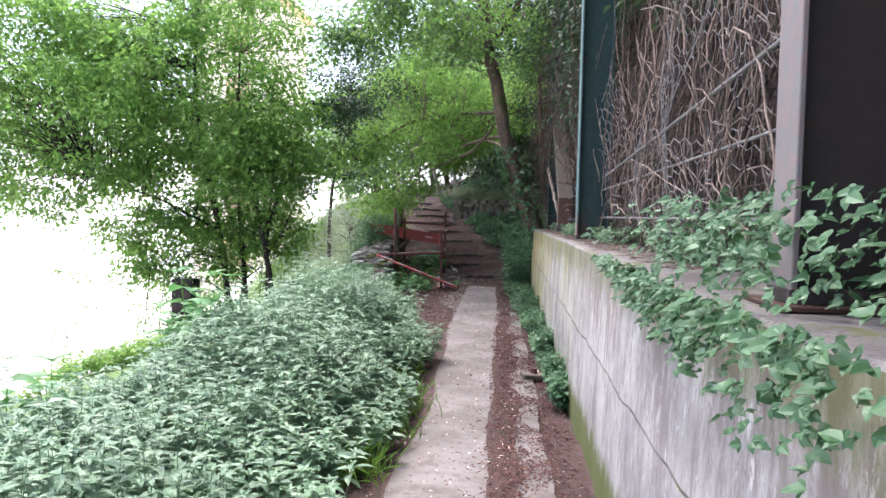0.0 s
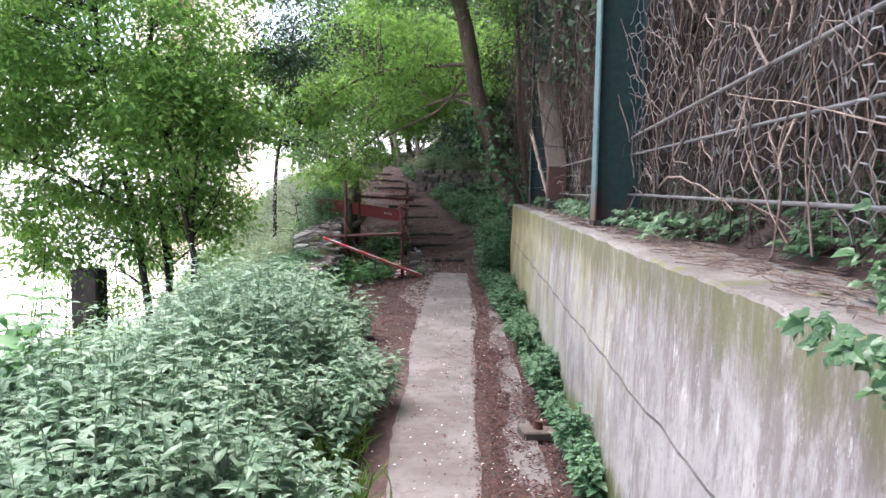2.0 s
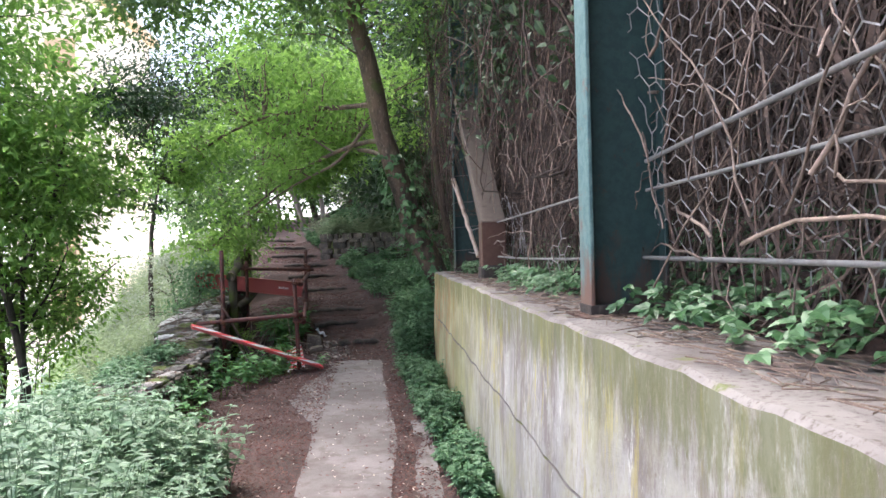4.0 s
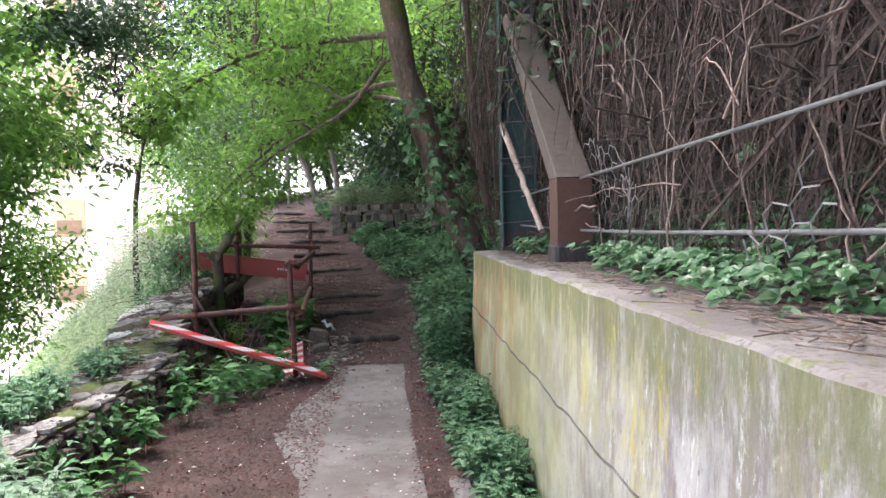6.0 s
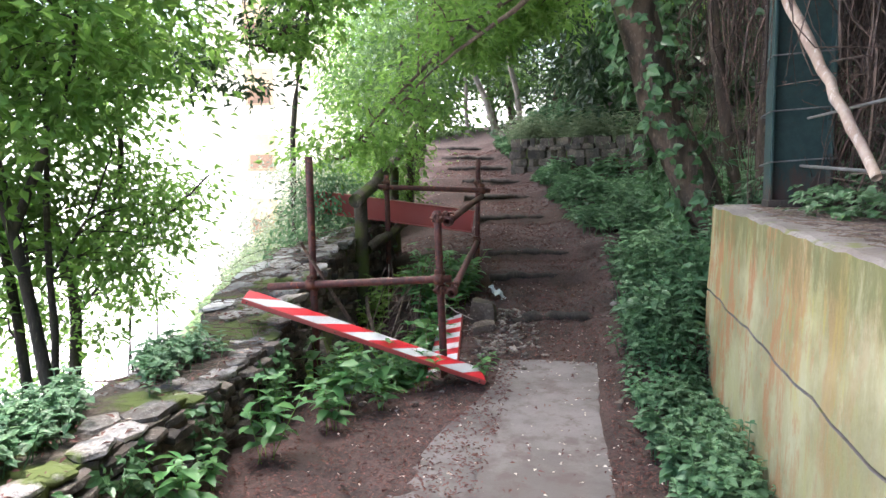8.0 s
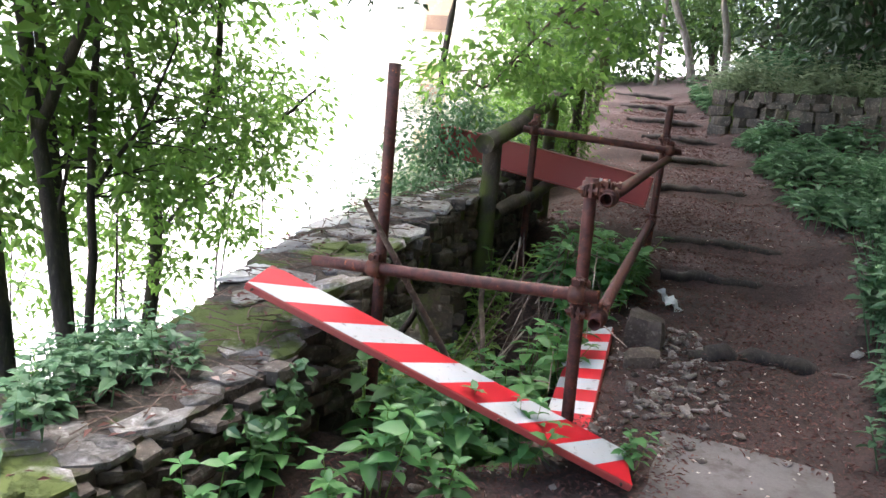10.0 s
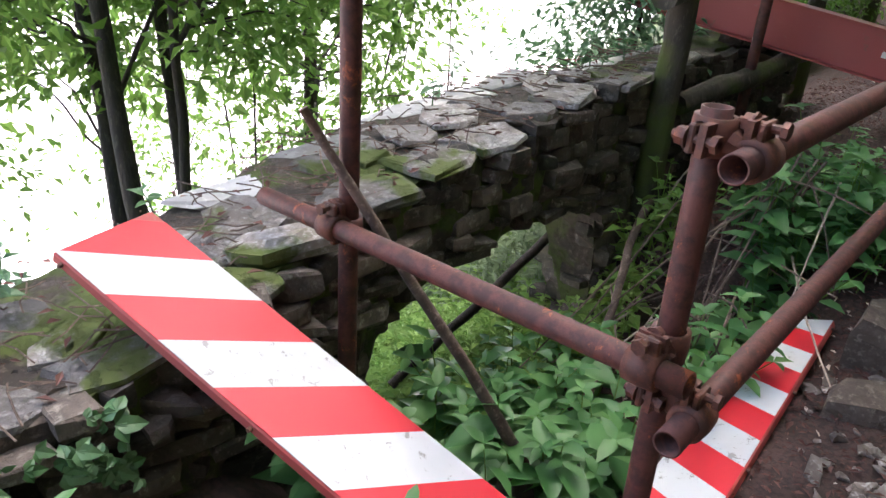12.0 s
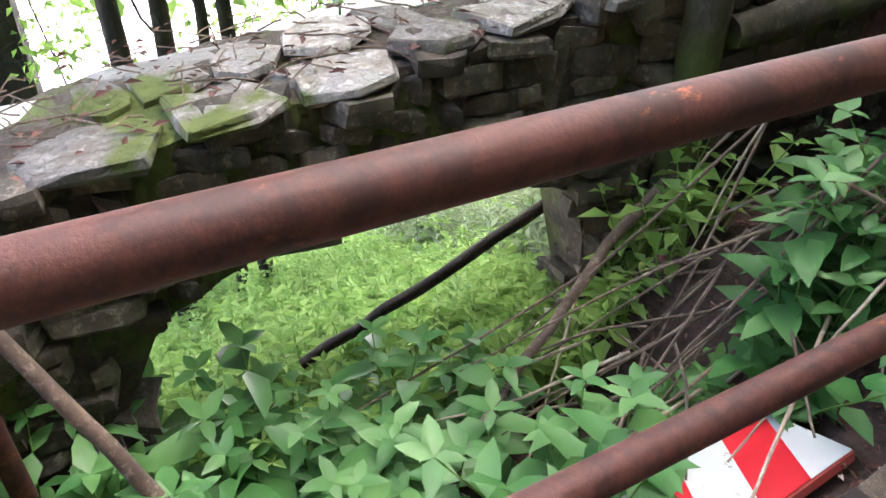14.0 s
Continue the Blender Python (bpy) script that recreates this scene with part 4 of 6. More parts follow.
def herb_geo(P, H, leaf, pairs, fine, lean=0.12, width=0.48):
    """Herbs with crossed pairs of leaves up a stem and a tuft on top."""
    geos = []
    n = len(P)
    tilt = rng.normal(0, lean, (n, 2))
    base_a = rng.uniform(0, 6.28, n)
    for k in range(pairs):
        f = 0.3 + 0.7 * (k + 1) / pairs
        at = P + np.stack([tilt[:, 0] * H * f, tilt[:, 1] * H * f, H * f], 1)
        sz = leaf * (0.75 + 0.5 * math.sin(math.pi * min(1, f * 0.85))) * (0.62 if k == pairs - 1 else 1)
        for s in range(4 if k == pairs - 1 else 2):
            a = base_a + k * 1.571 + s * (math.pi / 2 if k == pairs - 1 else math.pi) + rng.normal(0, 0.25, n)
            rise = rng.normal(0.35 if k == pairs - 1 else 0.08, 0.22, n)
            D = np.stack([np.cos(a), np.sin(a), rise], 1)
            N = np.stack([-np.cos(a) * rise, -np.sin(a) * rise, np.ones(n)], 1) + rng.normal(0, 0.2, (n, 3))
            L = sz * rng.uniform(0.7, 1.25, n)
            geos.append(leaf_geo(at, D, N, L, L * width, 0.22, fine))
    top = P + np.stack([tilt[:, 0] * H, tilt[:, 1] * H, H], 1)
    stems = tube_geo(np.stack([P - [0, 0, 0.03], (P + top) / 2, top], 1), np.stack([np.full(n, 0.004), np.full(n, 0.003), np.full(n, 0.0015)], 1), 4)
    return joined(*geos, stems)


def on_ground(x, y):
    return np.stack([x, y, ground_z(x, y)], 1)


def nettle_bed():
    n = 6200
    x, y = rng.uniform(-3.4, -0.62, n), rng.uniform(-0.5, 10.3, n)
    edge = np.interp(y, [-1, 3, 5, 7, 8.5, 9.6, 10.3], [-0.72, -0.66, -0.62, -0.72, -0.98, -1.35, -1.75]) + 0.1 * np.sin(y * 3)
    keep = x < edge
    x, y, edge = x[keep], y[keep], edge[keep]
    mound = np.interp(y, [-0.5, 2, 4, 6, 8.3, 9.6, 10.3], [0.42, 0.5, 0.6, 0.84, 0.84, 0.62, 0.42])
    side = (0.42 + 0.58 * sst(-0.02, 0.75, edge - x)) * (1 - 0.8 * sst(-1.95, -3.1, x))
    H = mound * side * rng.uniform(0.68, 1.1, len(x)) * (0.95 + 0.13 * np.sin(x * 3.3 + y * 2.7) + 0.08 * np.sin(y * 6.1 - x * 4))
    v, t = herb_geo(on_ground(x, y), H, 0.075, 6, True, 0.16, 0.42)
    tagged(part("nettle_bed", fast_mesh("nettle_bed", v, t, L_NETTLE)), "dense bed of grey-green nettles beside the path", "nettles", kind="stuff")


nettle_bed()


def grass_tufts(name, spots, n, h, spread, label, material=None):
    geos = []
    for cx, cy in spots:
        x, y = rng.normal(cx, spread, n), rng.normal(cy, spread * 1.3, n)
        P = on_ground(x, y)
        D = np.stack([rng.normal(0, 0.4, n), rng.normal(0, 0.4, n), np.ones(n)], 1)
        L = h * rng.uniform(0.5, 1.2, n)
        N = rand_dirs(n)
        geos.append(leaf_geo(P, D, N, L, np.full(n, 0.009), 0.5, True))
    v, t = joined(*geos)
    return tagged(part(name, fast_mesh(name, v, t, material or L_GRASS)), label, "grass", kind="stuff")


grass_tufts("grass_tufts", [(-0.74, 4.6), (-0.7, 5.2), (-0.78, 3.9), (-0.86, 5.9), (-0.8, 2.6)], 190, 0.2, 0.1, "fresh green grass tufts at the path edge")


def herb_row(name, pts, h, leaf, material, label, fine=True, pairs=5, width=0.48):
    P = on_ground(pts[:, 0], pts[:, 1])
    tuft = 0.85 + 0.4 * np.sin(P[:, 1] * 4.3 + 2 * np.sin(P[:, 0] * 5.1)) + 0.2 * np.sin(P[:, 1] * 11 + P[:, 0] * 7)
    v, t = herb_geo(P, h * np.clip(tuft, 0.35, 1.5) * rng.uniform(0.6, 1.25, len(P)), leaf, pairs, fine, 0.2, width)
    return tagged(part(name, fast_mesh(name, v, t, material)), label, "weeds", kind="stuff")


# weeds along the foot of the concrete wall and on the bank behind its end
n = 1700
y = rng.uniform(5.5, 13.6, n)
w = np.interp(y, [5.5, 8, 11, 13.6], [0.07, 0.16, 0.34, 0.5])
x = 0.52 - rng.beta(1.0, 1.5, n) * w
herb_row("wall_foot_weeds", np.stack([x, y], 1), 0.2, 0.052, L_WEED, "soft green weeds growing along the wall foot", True, 5, 0.62)
n = 1900
y = rng.uniform(13.2, 17.5, n)
x = np.interp(y, [13.2, 14.5, 15.5, 17.5], [0.12, 0.1, 0.2, 0.1]) + rng.beta(1, 1.4, n) * 1.7
herb_row("bank_weeds", np.stack([x, y], 1), 0.36, 0.07, L_WEED, "leafy green weeds covering the bank below the trees", True, 6, 0.58)
n = 900
y = rng.uniform(16.5, 22.5, n)
x = path_x(y) + 0.7 + rng.beta(1, 1.4, n) * 1.5
keep = np.abs(upper_side(x, y)) > 0.3
x, y = x[keep], y[keep]
herb_row("upper_bank_ferns", np.stack([x, y], 1), 0.24, 0.11, L_WEED, "feathery ferns and herbs beside the steps", False)


def single_herb(name, at, h, leaf, stems, label, group):
    ob = thing(name, label, "herb", group, at=pose(*at))
    for _ in range(stems):
        a, r, hh = rng.uniform(0, 6.28), rng.uniform(0, 0.1), h * rng.uniform(0.6, 1.1)
        at = np.array([math.cos(a) * r, math.sin(a) * r, 0])
        v, t = herb_geo(at[None], np.array([hh]), leaf, 5, True, 0.22, 0.5)
        cut = len(v) - 12                              # the stem's vertices come last
        stem = part("stem", fast_mesh("stem", v[cut:], t[(t >= cut).all(1)] - cut, L_GRASS), None, ob)
        for i in range(0, cut, 7):
            sel = t[(t >= i).all(1) & (t < i + 7).all(1)] - i
            part("leaf", fast_mesh("leaf", v[i:i + 7], sel, L_HERB, True), None, stem)
    return ob


kinds = [single_herb("broadleaf_herb", (-1.5, 13.4, -0.35), 0.50, 0.13, 4, "fresh green broad-leaved herb growing in the pit", "pit herbs") for _ in range(1)]
kinds.append(single_herb("broadleaf_herb", (-1.75, 12.78, -0.1), 0.38, 0.12, 3, "fresh green broad-leaved herb beside the parapet", "pit herbs"))
kinds.append(single_herb("broadleaf_herb", (-1.35, 14.0, -0.2), 0.48, 0.11, 5, "fresh green broad-leaved herb growing in the pit", "pit herbs"))
k = 0
for yy in np.arange(13.0, 15.4, 0.165):
    for xx in np.arange(-2.1, -1.12, 0.165):
        px, py = xx + random.uniform(-0.07, 0.07), yy + random.uniform(-0.07, 0.07)
        if (px > -1.42 and py < 14.7) or random.random() < 0.12 or (px < -1.6 and py > 14.1) or (px > -1.2 and py < 15.0):
            continue
        copy_thing(kinds[k % 3], pose(px, py, float(ground_z(px, py)) - 0.01, 0, 0, random.uniform(0, 360)) @ Matrix.Scale(random.uniform(0.65, 1.1), 4))
        k += 1
for px, py, sc in ((-1.62, 11.6, 0.8), (-1.5, 12.3, 0.75), (-1.35, 12.62, 0.8), (-1.15, 12.75, 0.6), (-1.7, 11.0, 0.7), (-1.6, 10.4, 0.75), (-1.62, 9.9, 0.7), (-0.8, 12.95, 0.4), (-1.2, 15.3, 0.7), (-1.45, 15.0, 0.9), (-1.25, 14.75, 0.8), (-1.6, 12.75, 0.9), (-1.5, 14.7, 0.9), (-1.7, 14.9, 0.8), (-1.35, 14.95, 0.85), (-1.55, 15.25, 0.9), (-1.3, 15.15, 0.8), (-1.75, 15.3, 0.8), (-1.42, 14.55, 0.9), (-1.6, 14.45, 0.8), (-1.25, 15.5, 0.7), (-1.62, 15.55, 0.7), (-1.45, 12.05, 0.6), (-1.3, 12.4, 0.6), (-2.6, 5.9, 1.9), (-2.75, 6.2, 1.7), (-2.45, 3.9, 1.5), (-2.7, 3.7, 1.4), (-1.78, 12.1, 0.6), (-1.72, 11.3, 0.55)):
    copy_thing(kinds[k % 3], pose(px, py, float(ground_z(px, py)) - 0.01, 0, 0, random.uniform(0, 360)) @ Matrix.Scale(sc, 4))
    k += 1

# herbs rooted on the parapet's cap and on the outer slope
n = 4200
y = rng.uniform(8.2, 14.9, n)
x = par_x(y) - par_w(y) * (0.3 + 0.95 * rng.beta(1.6, 1.1, n))
keep = (rng.random(n) < np.where(y > 12.2, 0.012, np.interp(y, [8, 11.5, 12.2], [0.95, 0.8, 0.4]))) & (np.sin(y * 5.1 + x * 7) > -0.3)
P = np.stack([x, y, par_top(y) - 0.02 - 0.25 * sst(0.9, 1.25, (par_x(y) - x) / par_w(y))], 1)[keep]
v, t = herb_geo(P, rng.uniform(0.04, 0.17, len(P)), 0.05, 3, True, 0.25, 0.6)
tagged(part("parapet_weeds", fast_mesh("parapet_weeds", v, t, L_WEED)), "small weeds rooted between the parapet's cap slabs", "weeds", kind="stuff")
n = 14000
x, y = -1.9 - rng.beta(1, 2.0, n) * 5.4, rng.uniform(8.5, 19.5, n)
keep = ((x < -2.75) & (x < path_x(y) - 1.6)) | ((y > 12.9) & (y < 14.8)) | ((y > 15.2) & (x < path_x(y) - 1.75))
x, y = x[keep], y[keep]
n = len(x)
v, t = herb_geo(on_ground(x, y), rng.uniform(0.10, 0.34, n), 0.075, 3, False, 0.25)
tagged(part("slope_undergrowth", fast_mesh("slope_undergrowth", v, t, L_BRIGHT)), "grass and herbs on the slope below, sunlight in their leaf colour", "undergrowth", kind="stuff")

n = 5200
y = rng.uniform(14.9, 23.0, n)
x = np.minimum(path_x(y) - 1.5, -2.6) - rng.beta(1, 1.5, n) * 3.4
h = rng.uniform(0.3, 0.85, n) * (0.8 + 0.3 * np.sin(x * 2.1 + y * 1.7))
v, t = herb_geo(on_ground(x, y), h, 0.075, 5, False, 0.2, 0.36)
tagged(part("slope_scrub", fast_mesh("slope_scrub", v, t, L_SCRUB)), "pale grey-green scrub and tall herbs on the open slope", "undergrowth", kind="stuff")


# ---- trees ----
def crown_geo(clumps, per, leaf, flat=0.6, fine=False, aspect=0.5):
    """Leaves gathered in loose sprays round the clump centres (x, y, z, radius)."""
    C = np.repeat(np.array([c[:3] for c in clumps]), per, 0)
    R = np.repeat(np.array([c[3] for c in clumps]), per)[:, None]
    n = len(C)
    off = rng.normal(0, 0.5, (n, 3))
    off[:, 2] *= flat
    P = C + off * R
    D = unit(off * [1, 1, 0.3] + rng.normal(0, 0.5, (n, 3)) - [0, 0, 0.25])
    N = unit(np.array([0, 0, 1.0]) + rng.normal(0, 0.5, (n, 3)))
    L = leaf * rng.uniform(0.6, 1.3, n)
    return leaf_geo(P, D, N, L, L * aspect, 0.2, fine)


def ball_clumps(cx, cy, cz, rx, ry, rz, count, r, hollow=0.35):
    v = unit(rng.normal(0, 1, (count, 3))) * (hollow + (1 - hollow) * rng.random((count, 1)) ** 0.6)
    p = v * [rx, ry, rz] + [cx, cy, cz]
    return [(*q, r * rng.uniform(0.6, 1.4)) for q in p]


def spray_clumps(line, count, r):
    """Leaf clumps strung loosely along a limb."""
    P = np.array(line)
    u = rng.uniform(0, len(P) - 1, count)
    C = np.stack([np.interp(u, np.arange(len(P)), P[:, i]) for i in range(3)], 1) + rng.normal(0, 0.22, (count, 3)) * [1, 1, 0.7]
    return [(*q, r * rng.uniform(0.6, 1.4)) for q in C]


def twigs_to(clumps, roots, r=0.012, sag=0.1, every=1):
    """Branches from the nearest limb point out to each clump."""
    roots = np.array(roots)
    lines = []
    for c in clumps[::every]:
        c = np.array(c[:3])
        d = np.linalg.norm(roots - c, axis=1) + 0.6 * np.maximum(0, roots[:, 2] - c[2])
        a = roots[np.argmin(d)]
        u = np.linspace(0, 1, 7)[:, None]
        l = a + (c - a) * u
        l[:, 2] += np.sin(np.pi * u[:, 0]) * sag * np.linalg.norm(c - a)
        l[1:-1] += rng.normal(0, 0.03, (5, 3))
        lines.append(l)
    lines = np.array(lines)
    return tube_geo(lines, np.tile(np.linspace(r, r * 0.2, 7), (len(lines), 1)), 4)


def tree(name, limbs, clumps, per, leaf, bark, leafmat, label, group="", twig=0.012, every=1, fine=False, category="tree", aspect=0.5):
    ob = thing(name, label, category, group, at=pose(*limbs[0][0][0]))
    geos, roots = [], []
    for pts, r0, r1 in limbs:
        geos.append(limb(pts, r0, r1, 9, r0 * 0.12))
        P = np.array(pts, float)
        for a, b in zip(P, P[1:]):
            roots += [a + (b - a) * k for k in (0.25, 0.5, 0.75, 1.0)]
    if clumps:
        geos.append(twigs_to(clumps, roots, twig, every=every))
    v, t = joined(*geos)
    o = np.array(limbs[0][0][0])
    part("trunk", fast_mesh("trunk", v - o, t, bark, True), None, ob)
    if clumps:
        v, t = crown_geo(clumps, per, leaf, fine=fine, aspect=aspect)
        part("crown", fast_mesh("crown", v - o, t, leafmat), None, ob)
    return ob


# light-leaved trees on the slope outside the parapet
tree("slope_tree", [([(-5.0, 13.6, -2.4), (-5.2, 13.6, 0.4), (-5.5, 13.6, 1.6), (-5.8, 13.4, 3.4), (-5.6, 13.2, 5.4)], 0.07, 0.025),
                    ([(-4.8, 13.95, -2.4), (-5.0, 13.95, 0.6), (-5.1, 13.8, 2.0), (-4.9, 13.4, 4.2)], 0.055, 0.02),
                    ([(-5.25, 13.6, 0.9), (-6.3, 13.2, 1.5), (-7.4, 12.8, 1.9)], 0.03, 0.01)],
     ball_clumps(-5.5, 13.3, 3.2, 2.5, 2.0, 2.5, 200, 0.5) + ball_clumps(-7.6, 12.6, 2.9, 2.2, 1.8, 2.0, 120, 0.5) + ball_clumps(-8.8, 12.9, 3.9, 2.0, 1.8, 1.9, 80, 0.5) + ball_clumps(-6.3, 13.6, 0.7, 1.3, 1.0, 0.8, 34, 0.42) + ball_clumps(-4.7, 13.7, 0.9, 0.9, 0.9, 0.8, 10, 0.4),
     135, 0.11, BARK_DARK, L_TREE, "many-stemmed slope tree with light green leaves", "slope trees", fine=False)
tree("slope_tree", [([(-4.05, 13.4, -1.9), (-4.18, 13.35, -0.33), (-4.29, 13.35, 0.16), (-4.37, 13.35, 0.6), (-4.46, 13.35, 1.14), (-4.75, 13.4, 2.2), (-5.0, 13.5, 3.6)], 0.064, 0.026),
                    ([(-4.41, 13.35, 0.92), (-4.25, 13.4, 1.3), (-3.95, 13.5, 2.0), (-3.8, 13.5, 2.9)], 0.04, 0.014),
                    ([(-4.3, 13.35, 0.3), (-4.7, 13.8, 0.75), (-5.1, 14.2, 1.3)], 0.016, 0.006)],
     ball_clumps(-4.5, 13.6, 2.6, 1.3, 1.3, 0.9, 34, 0.36) + ball_clumps(-4.9, 14.0, 1.1, 0.9, 0.9, 0.5, 16, 0.35), 60, 0.085, BARK_DARK, L_TREE, "dark-stemmed slope tree leaning outwards", "slope trees", 0.008)
tree("slope_tree", [([(-4.5, 13.75, -1.9), (-4.5, 13.75, -0.47), (-4.43, 13.75, 0.12), (-4.47, 13.75, 0.55), (-4.43, 13.75, 1.16), (-4.3, 13.7, 2.4)], 0.042, 0.016),
                    ([(-4.46, 13.75, 0.5), (-4.2, 13.9, 0.95), (-4.0, 14.0, 1.5)], 0.018, 0.006)],
     ball_clumps(-4.2, 13.8, 2.5, 0.9, 0.9, 0.8, 18, 0.34) + ball_clumps(-4.3, 14.3, 0.9, 0.7, 0.8, 0.6, 14, 0.32), 60, 0.085, BARK_DARK, L_TREE, "slim slope tree with light green leaves", "slope trees", 0.007)
tree("slope_tree", [([(-5.75, 15.35, -2.7), (-5.52, 15.3, -0.73), (-5.36, 15.3, -0.1), (-5.36, 15.3, 0.45), (-5.81, 15.3, 0.95), (-5.95, 15.3, 2.2), (-5.9, 15.2, 3.6)], 0.075, 0.025),
                    ([(-5.36, 15.3, 0.45), (-5.0, 15.3, 0.85), (-4.83, 15.3, 1.2), (-4.7, 15.2, 2.4)], 0.048, 0.016),
                    ([(-5.3, 15.3, 0.5), (-4.8, 15.4, 0.78), (-4.39, 15.3, 0.84), (-3.9, 15.4, 1.3)], 0.026, 0.008),
                    ([(-5.4, 15.3, -0.1), (-4.9, 15.0, 0.25), (-4.4, 14.8, 0.55)], 0.018, 0.006)],
     ball_clumps(-5.3, 15.3, 2.7, 1.6, 1.4, 1.3, 80, 0.42) + ball_clumps(-4.6, 15.3, 1.0, 0.9, 0.8, 0.55, 26, 0.34) + ball_clumps(-5.2, 15.2, 0.1, 1.1, 0.9, 0.5, 22, 0.32), 60, 0.085, BARK_DARK, L_TREE, "forked dark-stemmed slope tree with light green leaves", "slope trees", 0.008)
for k in range(14):
    px, py = random.uniform(-7.6, -4.6), random.uniform(12.4, 17.0)
    z = float(ground_z(px, py))
    h = random.uniform(2.4, 4.2)
    tree("sapling", [([(px, py, z - 0.1), (px + random.uniform(-0.2, 0.2), py, z + h * 0.5), (px + random.uniform(-0.6, 0.6), py + random.uniform(-0.3, 0.3), z + h)], 0.013, 0.005)],
         ball_clumps(px, py, z + h * 0.75, 0.5, 0.5, h * 0.3, 9, 0.35), 30, 0.08, BARK_DARK, L_TREE, "thin leafy sapling on the sunny slope", "saplings", 0.005)

# leaning tree over the steps, with long arching limbs
lean = [(0.92, 14.25, 0.45), (0.72, 14.2, 0.95), (0.42, 14.15, 1.55), (0.12, 13.95, 2.5), (-0.1, 13.8, 3.3), (-0.35, 13.7, 4.4), (-0.5, 13.5, 6.0)]
tree("leaning_tree", [(lean, 0.17, 0.09),
                      ([(0.05, 13.95, 2.8), (-0.35, 14.3, 2.88), (-0.68, 14.6, 2.75), (-1.36, 15.2, 2.49), (-2.14, 15.8, 1.97), (-2.75, 16.2, 1.46)], 0.034, 0.006),
                      ([(-0.1, 13.8, 3.25), (-0.83, 14.2, 3.28), (-1.58, 14.4, 3.24), (-2.37, 14.6, 2.92), (-3.0, 14.9, 2.4)], 0.036, 0.007),
                      ([(-0.2, 13.8, 3.0), (-0.57, 14.0, 2.54), (-1.03, 14.6, 2.42), (-1.58, 15.2, 2.2), (-2.0, 15.6, 1.93)], 0.026, 0.006),
                      ([(0.1, 14.0, 2.6), (-0.4, 15.2, 2.9), (-1.2, 16.6, 2.9), (-2.2, 17.8, 2.5)], 0.035, 0.007),
                      ([(-0.68, 14.6, 2.75), (-1.1, 15.3, 3.1), (-1.7, 16.3, 3.2)], 0.016, 0.005),
                      ([(-0.35, 13.7, 4.4), (0.4, 12.4, 5.2), (0.9, 10.8, 5.4)], 0.06, 0.015)],
     spray_clumps([(-0.9, 14.8, 2.7), (-1.36, 15.2, 2.5), (-2.14, 15.8, 2.0), (-2.75, 16.2, 1.5)], 26, 0.32) + spray_clumps([(-0.9, 14.2, 3.25), (-2.37, 14.6, 2.95), (-3.0, 14.9, 2.4)], 26, 0.34)
     + spray_clumps([(-0.4, 15.2, 2.95), (-1.2, 16.6, 2.95), (-2.2, 17.8, 2.5)], 34, 0.4) + ball_clumps(-1.5, 16.2, 3.9, 1.8, 1.9, 0.6, 60, 0.5) + ball_clumps(-0.7, 13.0, 4.8, 2.2, 2.2, 0.9, 50, 0.55) + ball_clumps(-0.6, 17.9, 4.0, 2.2, 2.0, 1.0, 80, 0.5),
     95, 0.095, BARK, L_TREE, "leaning tree with a ridged trunk and arching limbs", "wood trees", 0.014)
tree("wood_tree", [([(1.35, 14.0, 0.8), (1.25, 13.9, 1.8), (1.05, 13.8, 2.8), (1.0, 13.7, 4.8)], 0.06, 0.03), ([(1.1, 13.8, 2.2), (1.3, 13.6, 3.2), (1.7, 13.5, 4.4)], 0.035, 0.015)],
     ball_clumps(1.2, 13.8, 4.6, 1.2, 1.4, 1.1, 40, 0.5), 130, 0.07, BARK, L_CANOPY, "thin crooked tree with brown bark behind the wall end", "wood trees")
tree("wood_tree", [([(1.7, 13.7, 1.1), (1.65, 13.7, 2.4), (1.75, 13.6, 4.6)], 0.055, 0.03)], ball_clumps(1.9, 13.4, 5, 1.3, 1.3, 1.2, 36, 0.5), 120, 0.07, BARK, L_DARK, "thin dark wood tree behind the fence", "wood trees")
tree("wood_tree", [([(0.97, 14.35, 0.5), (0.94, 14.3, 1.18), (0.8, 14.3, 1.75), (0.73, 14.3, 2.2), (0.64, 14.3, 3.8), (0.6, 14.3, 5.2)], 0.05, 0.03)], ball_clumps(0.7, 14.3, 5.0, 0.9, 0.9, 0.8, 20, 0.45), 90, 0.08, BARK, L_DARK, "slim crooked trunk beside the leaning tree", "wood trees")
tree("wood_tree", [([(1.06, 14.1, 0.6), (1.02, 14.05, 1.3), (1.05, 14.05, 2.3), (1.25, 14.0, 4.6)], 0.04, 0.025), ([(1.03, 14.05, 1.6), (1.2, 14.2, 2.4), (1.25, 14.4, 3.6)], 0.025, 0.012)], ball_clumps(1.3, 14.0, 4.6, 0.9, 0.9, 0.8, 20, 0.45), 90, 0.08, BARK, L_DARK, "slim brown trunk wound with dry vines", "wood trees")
# pale crooked trunks at the head of the steps
tree("pale_tree", [([(-2.05, 24, 1.6), (-2.1, 24, 2.4), (-2.4, 24, 3.0), (-2.7, 24, 3.7), (-3.1, 24, 5.2)], 0.075, 0.04)], ball_clumps(-3, 24, 5.6, 1.8, 1.6, 1.5, 36, 0.6), 110, 0.09, BARK_PALE, L_CANOPY, "crooked tree with pale bark at the head of the steps", "wood trees")
